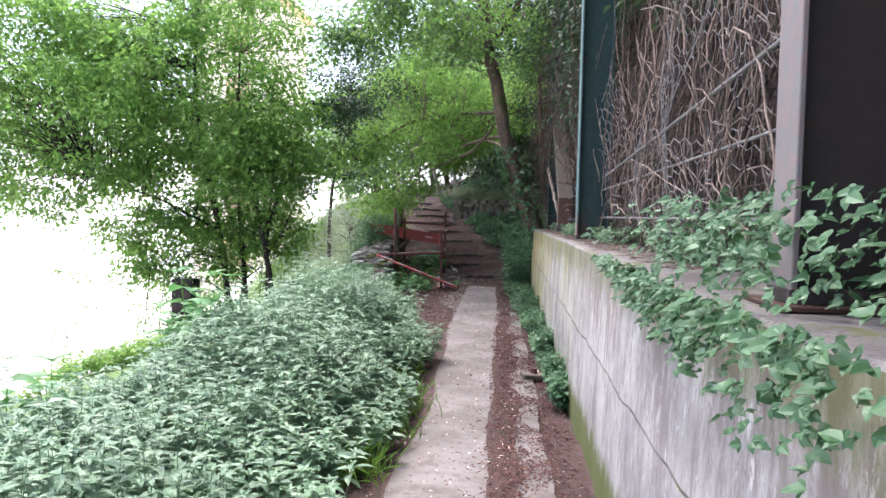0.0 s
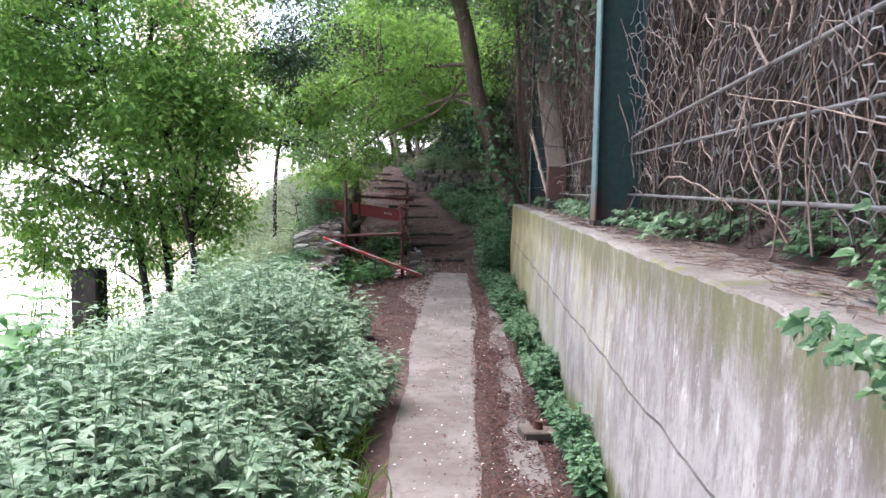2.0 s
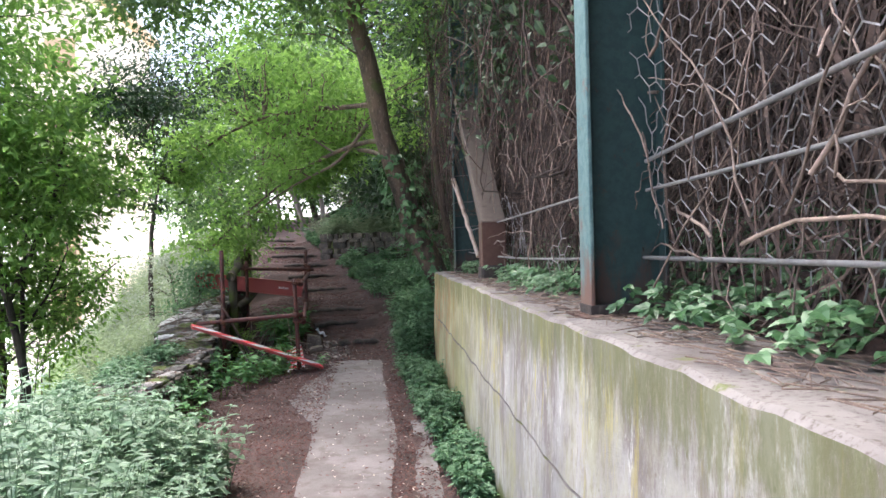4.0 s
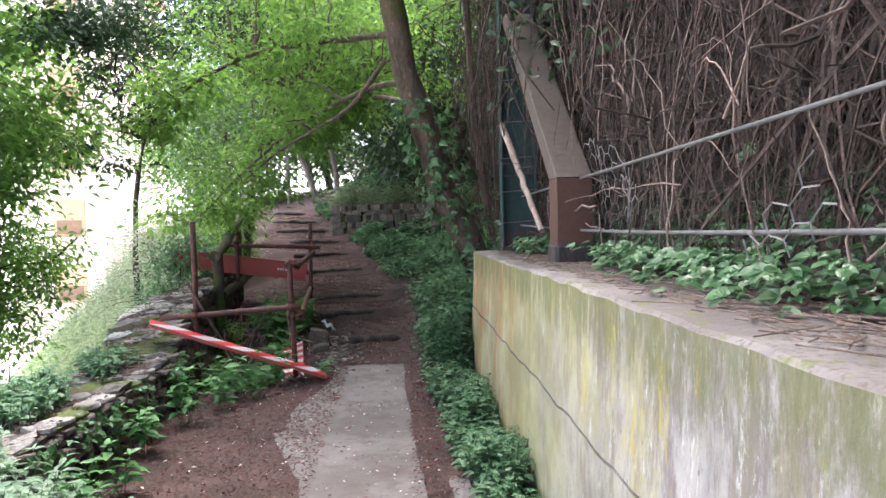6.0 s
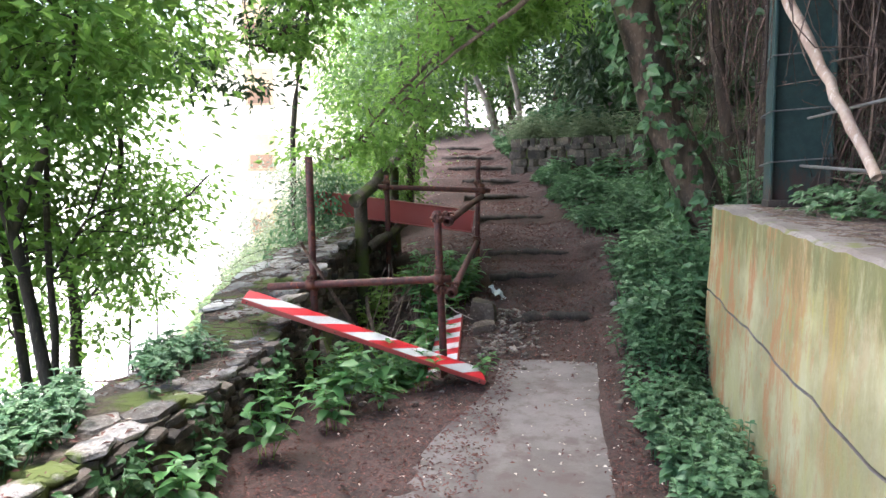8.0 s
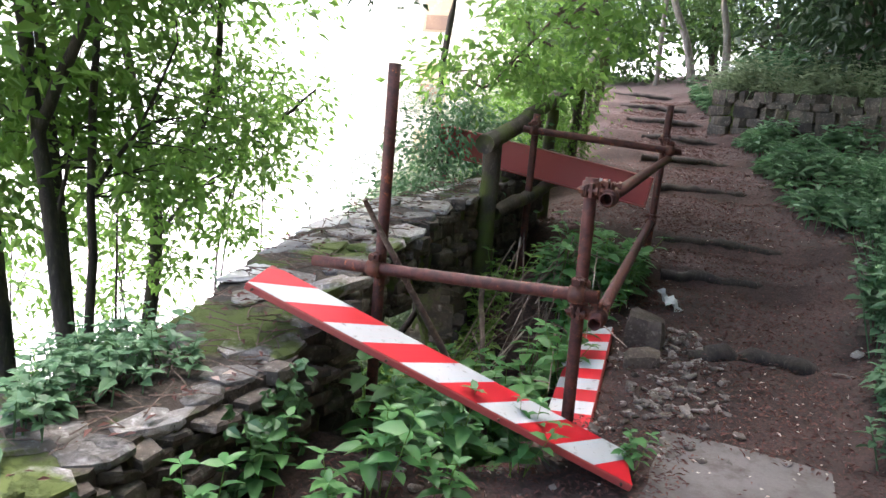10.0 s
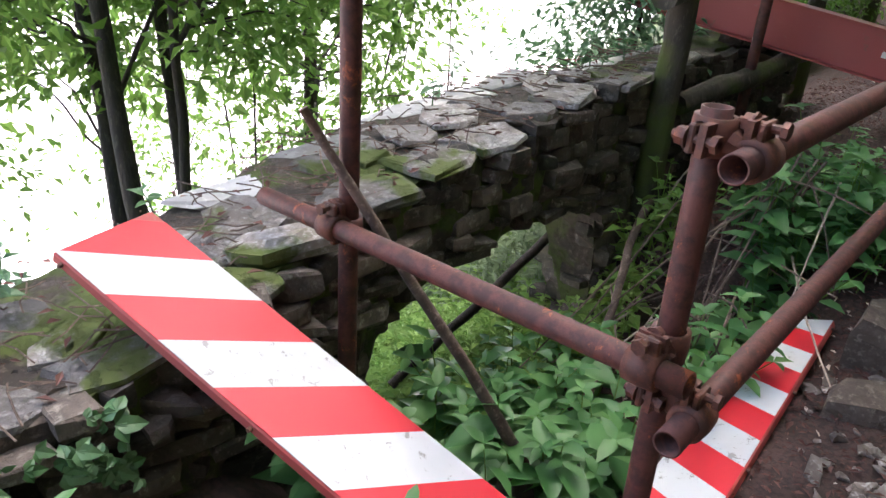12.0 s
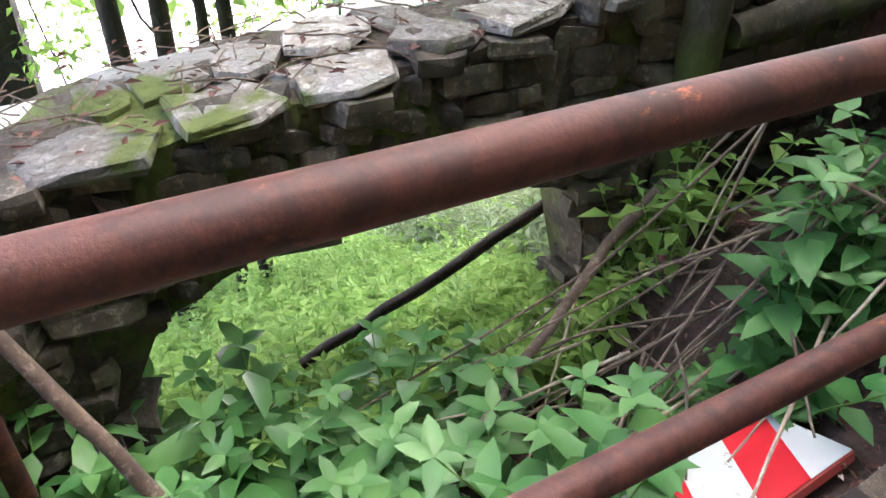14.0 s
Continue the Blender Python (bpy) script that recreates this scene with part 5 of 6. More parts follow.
tree("pale_tree", [([(-1.6, 24.3, 1.6), (-1.55, 24.3, 2.6), (-1.75, 24.3, 3.2), (-1.85, 24.3, 4.0), (-1.6, 24, 5.4)], 0.07, 0.04)], ball_clumps(-1.4, 24, 5.8, 1.8, 1.6, 1.5, 36, 0.6), 110, 0.09, BARK_PALE, L_CANOPY, "crooked tree with pale bark at the head of the steps", "wood trees")
tree("pale_tree", [([(-2.9, 25.5, 1.7), (-2.9, 25.5, 3.0), (-3.0, 25.5, 5)], 0.055, 0.035)], ball_clumps(-3.4, 25.5, 5.2, 1.6, 1.6, 1.5, 30, 0.6), 110, 0.09, BARK_PALE, L_CANOPY, "slim tree with pale bark among far leaves", "wood trees")

# the wood that closes the slope to the right and ahead
spots = [(2.6, 2, 3.6, L_DARK), (2.8, 6, 3.8, L_DARK), (2.9, 10, 3.9, L_DARK), (3.0, 13.5, 3.5, L_DARK), (2.4, 17, 3.2, L_DARK), (1.4, 20.5, 2.6, L_DARK), (3.4, 19, 4, L_DARK), (0.8, 24.5, 3.6, L_DARK), (-1, 28, 3.4, L_CANOPY),
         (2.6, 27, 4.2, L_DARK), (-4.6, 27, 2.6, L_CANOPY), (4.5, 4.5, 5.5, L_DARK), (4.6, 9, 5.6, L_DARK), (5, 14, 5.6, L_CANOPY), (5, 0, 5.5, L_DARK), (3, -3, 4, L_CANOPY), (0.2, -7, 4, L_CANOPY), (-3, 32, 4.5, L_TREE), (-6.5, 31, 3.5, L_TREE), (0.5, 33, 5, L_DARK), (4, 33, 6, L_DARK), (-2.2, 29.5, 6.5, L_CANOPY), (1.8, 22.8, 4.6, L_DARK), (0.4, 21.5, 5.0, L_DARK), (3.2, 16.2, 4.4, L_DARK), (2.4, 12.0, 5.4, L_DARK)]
# leaf colour carries the light: L_DARK on the shaded slope, L_TREE in sun
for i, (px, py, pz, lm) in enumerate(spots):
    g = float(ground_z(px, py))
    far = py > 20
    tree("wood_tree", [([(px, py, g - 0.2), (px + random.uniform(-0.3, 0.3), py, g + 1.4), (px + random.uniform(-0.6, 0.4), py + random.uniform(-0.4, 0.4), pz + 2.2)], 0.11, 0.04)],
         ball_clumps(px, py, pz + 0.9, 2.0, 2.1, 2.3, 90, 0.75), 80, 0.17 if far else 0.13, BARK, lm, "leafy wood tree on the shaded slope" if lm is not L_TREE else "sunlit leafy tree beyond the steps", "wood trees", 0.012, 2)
for py in (0.5, 4.0, 7.5, 11.0):
    tree("overhanging_tree", [([(2.5, py, 2.2), (2.3, py + 0.1, 3.2), (1.6, py + 0.3, 4.6)], 0.07, 0.03)],
         ball_clumps(1.5, py, 4.3, 0.9, 2.0, 0.8, 40, 0.5) + ball_clumps(1.25, py + 0.8, 3.3, 0.4, 1.4, 0.6, 10, 0.3), 75, 0.10, BARK, L_DARK, "tree with shade-darkened leaves leaning over the fence", "wood trees")
# canopy over the path
tree("canopy_tree", [([(2.3, 8.4, 1.9), (2.1, 8.4, 3.4), (1.4, 8.6, 5.0), (0.2, 8.9, 6.2)], 0.13, 0.06), ([(1.4, 8.6, 5.0), (-0.6, 9.4, 5.6), (-2.2, 10.2, 5.2)], 0.05, 0.012),
                     ([(-0.6, 9.4, 5.6), (-1.3, 11.2, 5.3), (-1.9, 12.4, 5.0), (-2.7, 13.6, 4.7)], 0.035, 0.01), ([(-1.3, 11.2, 5.3), (-0.9, 12.6, 4.9), (-0.6, 13.8, 4.5)], 0.02, 0.006)],
     spray_clumps([(-1.7, 12.2, 4.9), (-2.3, 13.2, 4.6), (-3.2, 13.8, 4.5)], 34, 0.5) + spray_clumps([(-1.2, 12.4, 4.8), (-0.7, 13.8, 4.4)], 18, 0.5) + ball_clumps(-0.1, 9.4, 5.9, 2.5, 3.0, 0.9, 70, 0.65), 80, 0.11, BARK, L_CANOPY, "tree arching high over the footpath", "wood trees")
tree("canopy_tree", [([(2.4, 2.6, 2.0), (2.2, 2.6, 3.6), (1.2, 2.7, 5.4)], 0.12, 0.06), ([(1.2, 2.7, 5.4), (-0.8, 3.2, 6.0)], 0.05, 0.012)],
     ball_clumps(0.2, 3.0, 6.1, 2.6, 3.2, 0.9, 90, 0.65), 80, 0.11, BARK, L_CANOPY, "tree arching high over the footpath", "wood trees")
tree("canopy_tree", [([(0.5, 21.6, 1.6), (0.3, 21.4, 3.0), (-0.4, 21.0, 4.2), (-1.4, 20.4, 4.7), (-2.6, 19.6, 4.8)], 0.08, 0.02), ([(-0.4, 21.0, 4.2), (-1.2, 19.4, 4.5), (-1.6, 18.2, 4.6)], 0.03, 0.01)],
     ball_clumps(-1.9, 20.0, 4.9, 1.7, 2.6, 0.6, 95, 0.5), 90, 0.10, BARK, L_CANOPY, "tree arching over the earth steps", "wood trees")
tree("evergreen_tree", [([(-4.6, 19.2, -1.2), (-4.5, 19.0, 1.8), (-3.9, 18.2, 3.6), (-2.9, 17.3, 4.5)], 0.06, 0.02),
                         ([(-3.9, 18.2, 3.6), (-3.4, 16.4, 3.8), (-3.1, 14.9, 3.3), (-3.0, 13.6, 3.1)], 0.03, 0.008)],
     spray_clumps([(-3.2, 15.3, 3.3), (-3.0, 14.9, 2.6), (-3.2, 14.9, 2.3)], 12, 0.26) + spray_clumps([(-3.3, 14.2, 3.4), (-3.0, 13.2, 3.2), (-3.4, 12.8, 3.3)], 13, 0.3) + ball_clumps(-2.9, 16.9, 4.3, 1.5, 1.5, 0.9, 46, 0.5), 120, 0.08, BARK_DARK, L_DARK, "dark-leaved evergreen tree hanging over the rail", "wood trees")

# sunlit shrub, its light painted pale, and bright bush outside the handrail
tree("sun_paled_shrub", [([(-3.5, 17.2, -0.6), (-3.5, 17.2, 0.2), (-3.6, 17.2, 0.9)], 0.03, 0.01)], ball_clumps(-3.6, 17.0, 0.5, 0.8, 1.6, 0.9, 40, 0.35), 130, 0.05, TWIG, L_GREY, "shrub in full light, washed grey in its leaf colour", "", 0.008, category="shrub")
tree("low_bush", [([(-2.8, 15.6, -0.6), (-2.8, 15.55, 0.3), (-2.75, 15.5, 0.9)], 0.02, 0.008)], ball_clumps(-2.74, 15.6, 0.75, 0.3, 0.65, 0.6, 40, 0.26), 90, 0.055, TWIG, L_WEED, "grey-green bush growing between the parapet and rail", "", 0.006, category="shrub")
tree("leafy_bush", [([(-2.75, 18.2, 0.1), (-2.8, 18.2, 0.6), (-2.9, 18.2, 1.4)], 0.03, 0.01)], ball_clumps(-2.85, 18.0, 1.15, 0.45, 0.9, 0.7, 36, 0.3), 200, 0.05, TWIG, L_TREE, "feathery yellow-green bush beside the handrail", "", 0.008, category="shrub")


# ---- dry vines and ivy behind the fence ----
def vine_curtain():
    m, K = 11, 7600
    y = rng.uniform(-0.5, 13.2, K)
    top = rng.uniform(1.9, 4.6, K)
    length = rng.uniform(0.5, 2.6, K)
    u = np.linspace(0, 1, m)
    depth = rng.beta(1.2, 1.4, K) * 0.75
    C = np.zeros((K, m, 3))
    ph, am = rng.uniform(0, 6.28, (K, 3)), rng.uniform(0.02, 0.24, (K, 3))
    lean = rng.normal(0, 0.5, K)
    C[:, :, 2] = np.maximum(top[:, None] - length[:, None] * u, 1.16)
    C[:, :, 1] = y[:, None] + lean[:, None] * length[:, None] * u + am[:, 1:2] * np.sin(u * 5 + ph[:, 1:2])
    C[:, :, 0] = 1.0 + depth[:, None] + 0.18 * (C[:, :, 2] - 1.1) * 0.6 + am[:, 0:1] * np.sin(u * 6 + ph[:, 0:1]) * 0.6
    C += rng.normal(0, 0.008, C.shape)
    R = rng.choice([0.0022, 0.0032, 0.005, 0.008], K, p=[0.46, 0.34, 0.16, 0.04])[:, None] * np.linspace(1.1, 0.6, m)
    # crosswise twigs
    K2 = 6500
    P = np.stack([rng.uniform(0.98, 1.6, K2), rng.uniform(-0.5, 13.2, K2), rng.uniform(1.2, 4.2, K2)], 1)
    P[:, 0] += 0.1 * (P[:, 2] - 1.1)
    D = rand_dirs(K2) * [0.5, 1, 0.8]
    L = rng.uniform(0.2, 0.8, K2)[:, None, None]
    u2 = np.linspace(-0.5, 0.5, 6)[None, :, None]
    C2 = P[:, None] + D[:, None] * L * u2 + rand_dirs(K2)[:, None] * (u2 ** 2) * L * 0.8 + rng.normal(0, 0.008, (K2, 6, 3))
    C2[..., 0] = np.maximum(C2[..., 0], 0.92)
    C2[..., 2] = np.maximum(C2[..., 2], 1.15)
    v, t = joined(tube_geo(C, R, 3), tube_geo(C2, np.full((K2, 6), 0.0028), 3))
    tagged(part("dry_vine_tangle", fast_mesh("dry_vine_tangle", v, t, TWIG)), "dense tangle of dry brown vines hanging behind the netting", "vines", kind="stuff")


def trunk_vines():
    """Dry stems hanging round the slim trunks behind the wall's end."""
    K, m = 820, 10
    u = np.linspace(0, 1, m)[None, :, None]
    top = np.stack([rng.uniform(0.62, 1.7, K), np.where(rng.random(K) < 0.62, rng.uniform(12.9, 15.0, K), rng.uniform(7.6, 12.9, K)), rng.uniform(2.4, 4.8, K)], 1)
    drop = np.stack([rng.normal(0.05, 0.15, K), rng.normal(0, 0.25, K), -rng.uniform(0.6, 2.3, K)], 1)
    C = top[:, None] + drop[:, None] * u + rng.normal(0, 0.16, (K, 1, 3)) * [1, 1, 0.2] * np.sin(u * 5) + np.cumsum(rng.normal(0, 0.012, (K, m, 3)), 1)
    C[..., 2] = np.maximum(C[..., 2], np.where(C[..., 1] < 12.9, 1.75, 1.0))
    R = rng.choice([0.003, 0.005, 0.008], K, p=[0.5, 0.35, 0.15])[:, None] * np.linspace(1.1, 0.6, m)
    v, t = tube_geo(C, R, 4)
    tagged(part("hanging_vines", fast_mesh("hanging_vines", v, t, TWIG)), "dry brown vines hanging round slim trunks", "vines", kind="stuff")


vine_curtain()
trunk_vines()


def front_vines():
    """Paler dead stems grown through the netting, on its near side."""
    K, m = 230, 12
    u = np.linspace(0, 1, m)[None, :, None]
    P = np.stack([rng.uniform(0.86, 1.0, K), 2.2 + 10.2 * rng.beta(1.0, 1.9, K), 1.15 + rng.beta(1, 1.6, K) * 1.5], 1)
    a = rng.normal(1.35, 0.75, K)
    D = np.stack([rng.normal(0, 0.06, K), np.cos(a), np.abs(np.sin(a))], 1)
    B = np.stack([rng.normal(0, 0.12, K), rng.normal(0, 0.4, K), rng.normal(-0.15, 0.3, K)], 1)
    L = rng.uniform(0.35, 1.5, K)[:, None, None]
    C = P[:, None] + D[:, None] * L * u + B[:, None] * L * u ** 2 + np.cumsum(rng.normal(0, 0.011, (K, m, 3)), 1)
    C[..., 0] = np.clip(C[..., 0], 0.84, 1.15)
    C[..., 2] = np.maximum(C[..., 2], 1.14)
    R = rng.choice([0.0028, 0.0042, 0.0065], K, p=[0.5, 0.38, 0.12])[:, None] * np.linspace(1.1, 0.45, m)
    v, t = tube_geo(C, R, 5)
    tagged(part("pale_vine_stems", fast_mesh("pale_vine_stems", v, t, PALE_VINE, True)), "pale dead vine stems twisted through the netting", "vines", kind="stuff")


front_vines()


def ivy_geo(P, N, size):
    n = len(P)
    a = rng.uniform(0, 6.28, n)
    D = unit(np.stack([np.cos(a) * 0.7, np.sin(a), -0.35 + 0 * a], 1) + 0.3 * N)
    L = size * rng.uniform(0.6, 1.3, n)
    g = []
    # three-lobed blade: a middle lobe and two side lobes
    g.append(leaf_geo(P, D, N, L, L * 0.62, 0.18, True))
    S = unit(np.cross(D, N))
    for s in (-1, 1):
        g.append(leaf_geo(P + D * (L * 0.05)[:, None], D * 0.6 + S * s * 0.9, N, L * 0.66, L * 0.48, 0.18, True))
    return joined(*g)


def ivy(name, P, N, size, label):
    v, t = ivy_geo(P, N, size)
    return tagged(part(name, fast_mesh(name, v, t, L_IVY)), label, "ivy", kind="stuff")


# ivy spilling over the wall's rim near the first column, and creeping along its top
n = 1400
y = 0.9 + rng.beta(1.6, 1.7, n) * 2.7
hang = rng.beta(1, 2.2, n)
w = np.interp(y, [0.9, 1.8, 2.6, 3.2, 3.6], [0.34, 0.28, 0.2, 0.11, 0.03])
x = np.where(hang > 0.3, 0.50 - rng.uniform(0, 0.06, n), rng.uniform(0.5, 1.05, n))
z = np.where(hang > 0.3, 1.15 - (hang - 0.3) * w * 1.3, 1.14 + rng.uniform(0, 0.26, n))
ivy("ivy_overhang", np.stack([x, y, z], 1), np.stack([-np.ones(n), rng.normal(-0.3, 0.4, n), rng.normal(0.8, 0.4, n)], 1), 0.038, "glossy green ivy spilling over the wall rim")
n = 4600
y = rng.uniform(3.0, 12.6, n)
x = 0.72 + rng.beta(1.6, 1.2, n) * 0.75
keep = np.sin(y * 2.2) + 0.6 * np.sin(y * 5.3 + 1) + (x - 0.75) * 3.2 + np.where((y > 7.6) & (y < 10.5), 0.7, 0) > 0.35
P = np.stack([x, y, np.maximum(1.12, ground_z(x, y)) + rng.uniform(0.01, 0.13, n)], 1)[keep]
ivy("ivy_carpet", P, np.stack([rng.normal(-0.5, 0.3, len(P)), rng.normal(-0.2, 0.3, len(P)), np.ones(len(P))], 1), 0.056, "ivy creeping along the ledge on top of the wall")
n = 2600
y, z = rng.uniform(-0.5, 13.2, n), rng.uniform(1.3, 4.6, n)
x = 1.05 + 0.13 * (z - 1.1) + rng.beta(1.4, 1.3, n) * 0.7
keep = np.sin(y * 1.9 + z * 2.3) + np.sin(y * 4.7 - z * 3.1) + np.where(y < 3.5, 0.9, 0) + (z - 2.6) * 0.35 > 0.55
P = np.stack([x, y, z], 1)[keep]
ivy("ivy_in_vines", P, np.stack([-np.ones(len(P)), rng.normal(0, 0.5, len(P)), rng.normal(0.5, 0.5, len(P))], 1), 0.07, "green ivy leaves scattered among the dry vines")
# sheet of dark leaves that stands in for deep shade between the vines
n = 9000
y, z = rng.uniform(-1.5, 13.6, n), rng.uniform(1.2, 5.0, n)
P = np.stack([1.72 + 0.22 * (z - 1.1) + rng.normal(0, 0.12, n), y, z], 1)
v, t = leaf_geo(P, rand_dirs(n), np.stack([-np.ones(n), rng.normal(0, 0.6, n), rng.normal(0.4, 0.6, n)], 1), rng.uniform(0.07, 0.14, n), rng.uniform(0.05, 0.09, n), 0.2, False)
tagged(part("dark_undergrowth", fast_mesh("dark_undergrowth", v, t, L_DARK)), "dark leaf sheet put in for the shade behind the vine tangle", "undergrowth", kind="stuff")
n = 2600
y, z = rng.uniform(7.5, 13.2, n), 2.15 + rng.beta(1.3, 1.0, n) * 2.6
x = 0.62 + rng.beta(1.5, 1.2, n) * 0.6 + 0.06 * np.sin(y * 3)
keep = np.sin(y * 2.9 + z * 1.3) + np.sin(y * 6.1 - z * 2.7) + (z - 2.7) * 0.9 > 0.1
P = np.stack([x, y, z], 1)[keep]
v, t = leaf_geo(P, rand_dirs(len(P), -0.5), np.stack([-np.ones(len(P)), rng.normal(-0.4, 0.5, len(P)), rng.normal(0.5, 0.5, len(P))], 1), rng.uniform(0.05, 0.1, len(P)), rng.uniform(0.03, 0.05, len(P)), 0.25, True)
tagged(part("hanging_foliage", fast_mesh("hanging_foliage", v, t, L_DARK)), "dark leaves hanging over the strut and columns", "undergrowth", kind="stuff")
n = 420
y = rng.uniform(9.2, 12.4, n)
keep = np.sin(y * 3.7) + np.sin(y * 8.3 + 1) > -0.3
y = y[keep]
n = len(y)
P = np.stack([par_x(y) + 0.05 + rng.uniform(0, 0.05, n), y, par_top(y) - rng.beta(1.2, 1.6, n) * 0.36], 1)
ivy("parapet_ivy", P, np.stack([np.ones(n), rng.normal(-0.3, 0.4, n), rng.normal(0.5, 0.4, n)], 1), 0.05, "small ivy creeping down the parapet's inner face")
# ivy on the leaning trunk
n = 420
u = rng.random(n) ** 1.3
lp = np.array(lean)
zz = 0.5 + u * 2.1
cx, cy = np.interp(zz, lp[:, 2], lp[:, 0]), np.interp(zz, lp[:, 2], lp[:, 1])
a = rng.uniform(0, 6.28, n)
rr = 0.16 + rng.uniform(0, 0.16, n)
ivy("trunk_ivy", np.stack([cx + np.cos(a) * rr, cy + np.sin(a) * rr, zz], 1), np.stack([np.cos(a), np.sin(a), 0.3 + 0 * a], 1), 0.10, "ivy climbing the leaning trunk")


# ---- steps, handrail, upper wall ----
def log_step(y, group="log steps"):
    cx = float(path_x(y))
    z = float(path_z(y + 0.06))
    w = random.uniform(0.44, 0.52)
    ob = thing("step_log", "dark weathered log edging an earth step", "step", group, at=pose(cx + 0.04, y + 0.03, z - 0.042, 0, 0, random.uniform(-5, 5)))
    v, t = limb([(-w, 0.0, -0.015), (-0.1, 0.015, 0.004), (0.2, 0.0, 0.0), (w, 0.02, -0.02)], 0.044, 0.038, 9, 0.008)
    part("log", fast_mesh("log", v, t, BARK_DARK, True), None, ob)


for sy in STEP_Y:
    log_step(sy)


def handrail():
    ob = thing("wooden_handrail", "rough mossy log handrail climbing beside the steps", "handrail", at=pose(-2.12, 14.78, 0.3))
    o = np.array((-2.12, 14.78, 0.3))
    v, t = limb([(-2.12, 14.6, 1.07), (-2.2, 15.6, 1.22), (-2.5, 18.0, 1.62), (-3.15, 22.0, 2.48)], 0.06, 0.055, 9, 0.012, 20)
    part("rail", fast_mesh("rail", v - o, t, MOSSWOOD, True), None, ob, "mossy log rail")
    for px, py, z0, z1, r in ((-2.13, 14.78, -0.5, 1.1, 0.065), (-2.3, 16.6, 0.0, 1.35, 0.055), (-2.5, 18.2, 0.3, 1.64, 0.055), (-2.75, 19.6, 0.6, 1.95, 0.055), (-2.95, 20.9, 0.9, 2.3, 0.055), (-3.15, 22.0, 1.2, 2.6, 0.06)):
        v, t = limb([(px, py, z0), (px + 0.01, py, (z0 + z1) / 2), (px, py, z1)], r, r * 0.9, 9, 0.006)
        part("post", fast_mesh("post", v - o, t, MOSSWOOD, True), None, ob)
    v, t = limb([(-2.1, 14.85, 0.62), (-2.0, 15.5, 0.75), (-2.1, 16.5, 0.82)], 0.05, 0.04, 8, 0.01)
    part("lower_rail", fast_mesh("lower_rail", v - o, t, MOSSWOOD, True), None, ob)


handrail()


def upper_wall():
    """Low rubble wall that holds the upper bank; its stones are pieces of their own."""
    a, b = Vector((*UPPER_A, 0)), Vector((*UPPER_B, 0))
    n = 26
    ob = thing("wall_upper", "dark mossy rubble retaining wall under the trees", "wall", kind="structure")
    bm = bmesh.new()
    prev = None
    for k in range(n + 1):
        p = a.lerp(b, k / n)
        d = (b - a).normalized()
        q = Vector((d.y, -d.x, 0)) * -0.4
        zt = 1.72 + 0.03 * math.sin(k * 1.7) + 0.02 * math.sin(k * 4.1)
        cur = [bm.verts.new(v) for v in ((p.x, p.y, -0.3), (p.x + 0.02 * math.sin(k * 3), p.y, 0.9), (p.x, p.y, zt), (p.x + q.x, p.y + abs(q.y), zt + 0.01), (p.x + q.x, p.y + abs(q.y), -0.3))]
        if prev:
            for i in range(4):
                bm.faces.new((prev[i], cur[i], cur[i + 1], prev[i + 1]))
        prev = cur
    bmesh.ops.recalc_face_normals(bm, faces=bm.faces)
    part("mortar_core", bm, CORE, ob)
    return ob, a, b


UPPER, UA, UB = upper_wall()
n = 520
u = rng.random(n)
x = UA.x + (UB.x - UA.x) * u + rng.normal(0, 0.12, n)
y = UA.y + (UB.y - UA.y) * u + rng.beta(1, 2, n) * 0.7
v, t = herb_geo(np.stack([x, y, np.full(n, 1.7) + 0.05 * (y - UA.y)], 1), rng.uniform(0.15, 0.5, n), 0.085, 4, False, 0.3, 0.35)
tagged(part("wall_top_herbs", fast_mesh("wall_top_herbs", v, t, L_SCRUB)), "pale grasses and herbs along the rubble wall top", "weeds", kind="stuff")

# ---- loose things by the path ----
for nm, at, s, lab in (("rock", (-0.98, 14.42, 0.13), (0.26, 0.3, 0.24), "squared brown rock beside the striped board"), ("rock", (-0.93, 14.12, 0.07), (0.22, 0.2, 0.13), "yellowish flat stone beside the pit"),
                       ("rock", (0.22, 14.9, 0.28), (0.35, 0.25, 0.16), "pale broken stone half buried in the bank"), ("rock", (0.02, 12.6, 0.03), (0.07, 0.06, 0.05), "small pale stone on the leaf litter")):
    ob = part(nm, rock_mesh(nm, sum(map(ord, lab)), *s, ROCK, False, True))
    ob.matrix_world = pose(*at, 0, 0, random.uniform(0, 90))
    tagged(ob, lab, "rock", "loose rocks")


def root_lump():
    v, t = limb([(-0.75, 14.35, 0.08), (-0.5, 14.45, 0.13), (-0.2, 14.5, 0.12), (0.1, 14.65, 0.12)], 0.06, 0.035, 9, 0.02)
    tagged(part("tree_root", fast_mesh("tree_root", v, t, BARK_DARK, True)), "gnarled root crossing the earth path", "root")


root_lump()


def wall_bracket():
    ob = thing("iron_bracket", "small rusty iron plate with a stub on the drain strip", "bracket", at=pose(0.33, 6.45, -0.095, 0, 4, 14))
    bm = bmesh.new()
    box(bm, (-0.13, -0.07, 0), (0.13, 0.07, 0.05), 0.008)
    part("plate", bm, STRUT_STEEL, ob)
    bm = bmesh.new()
    bmesh.ops.create_cone(bm, cap_ends=True, segments=10, radius1=0.03, radius2=0.024, depth=0.05, matrix=pose(-0.02, 0.01, 0.07))
    part("stub", bm, RUST_CLAMP, ob)


wall_bracket()


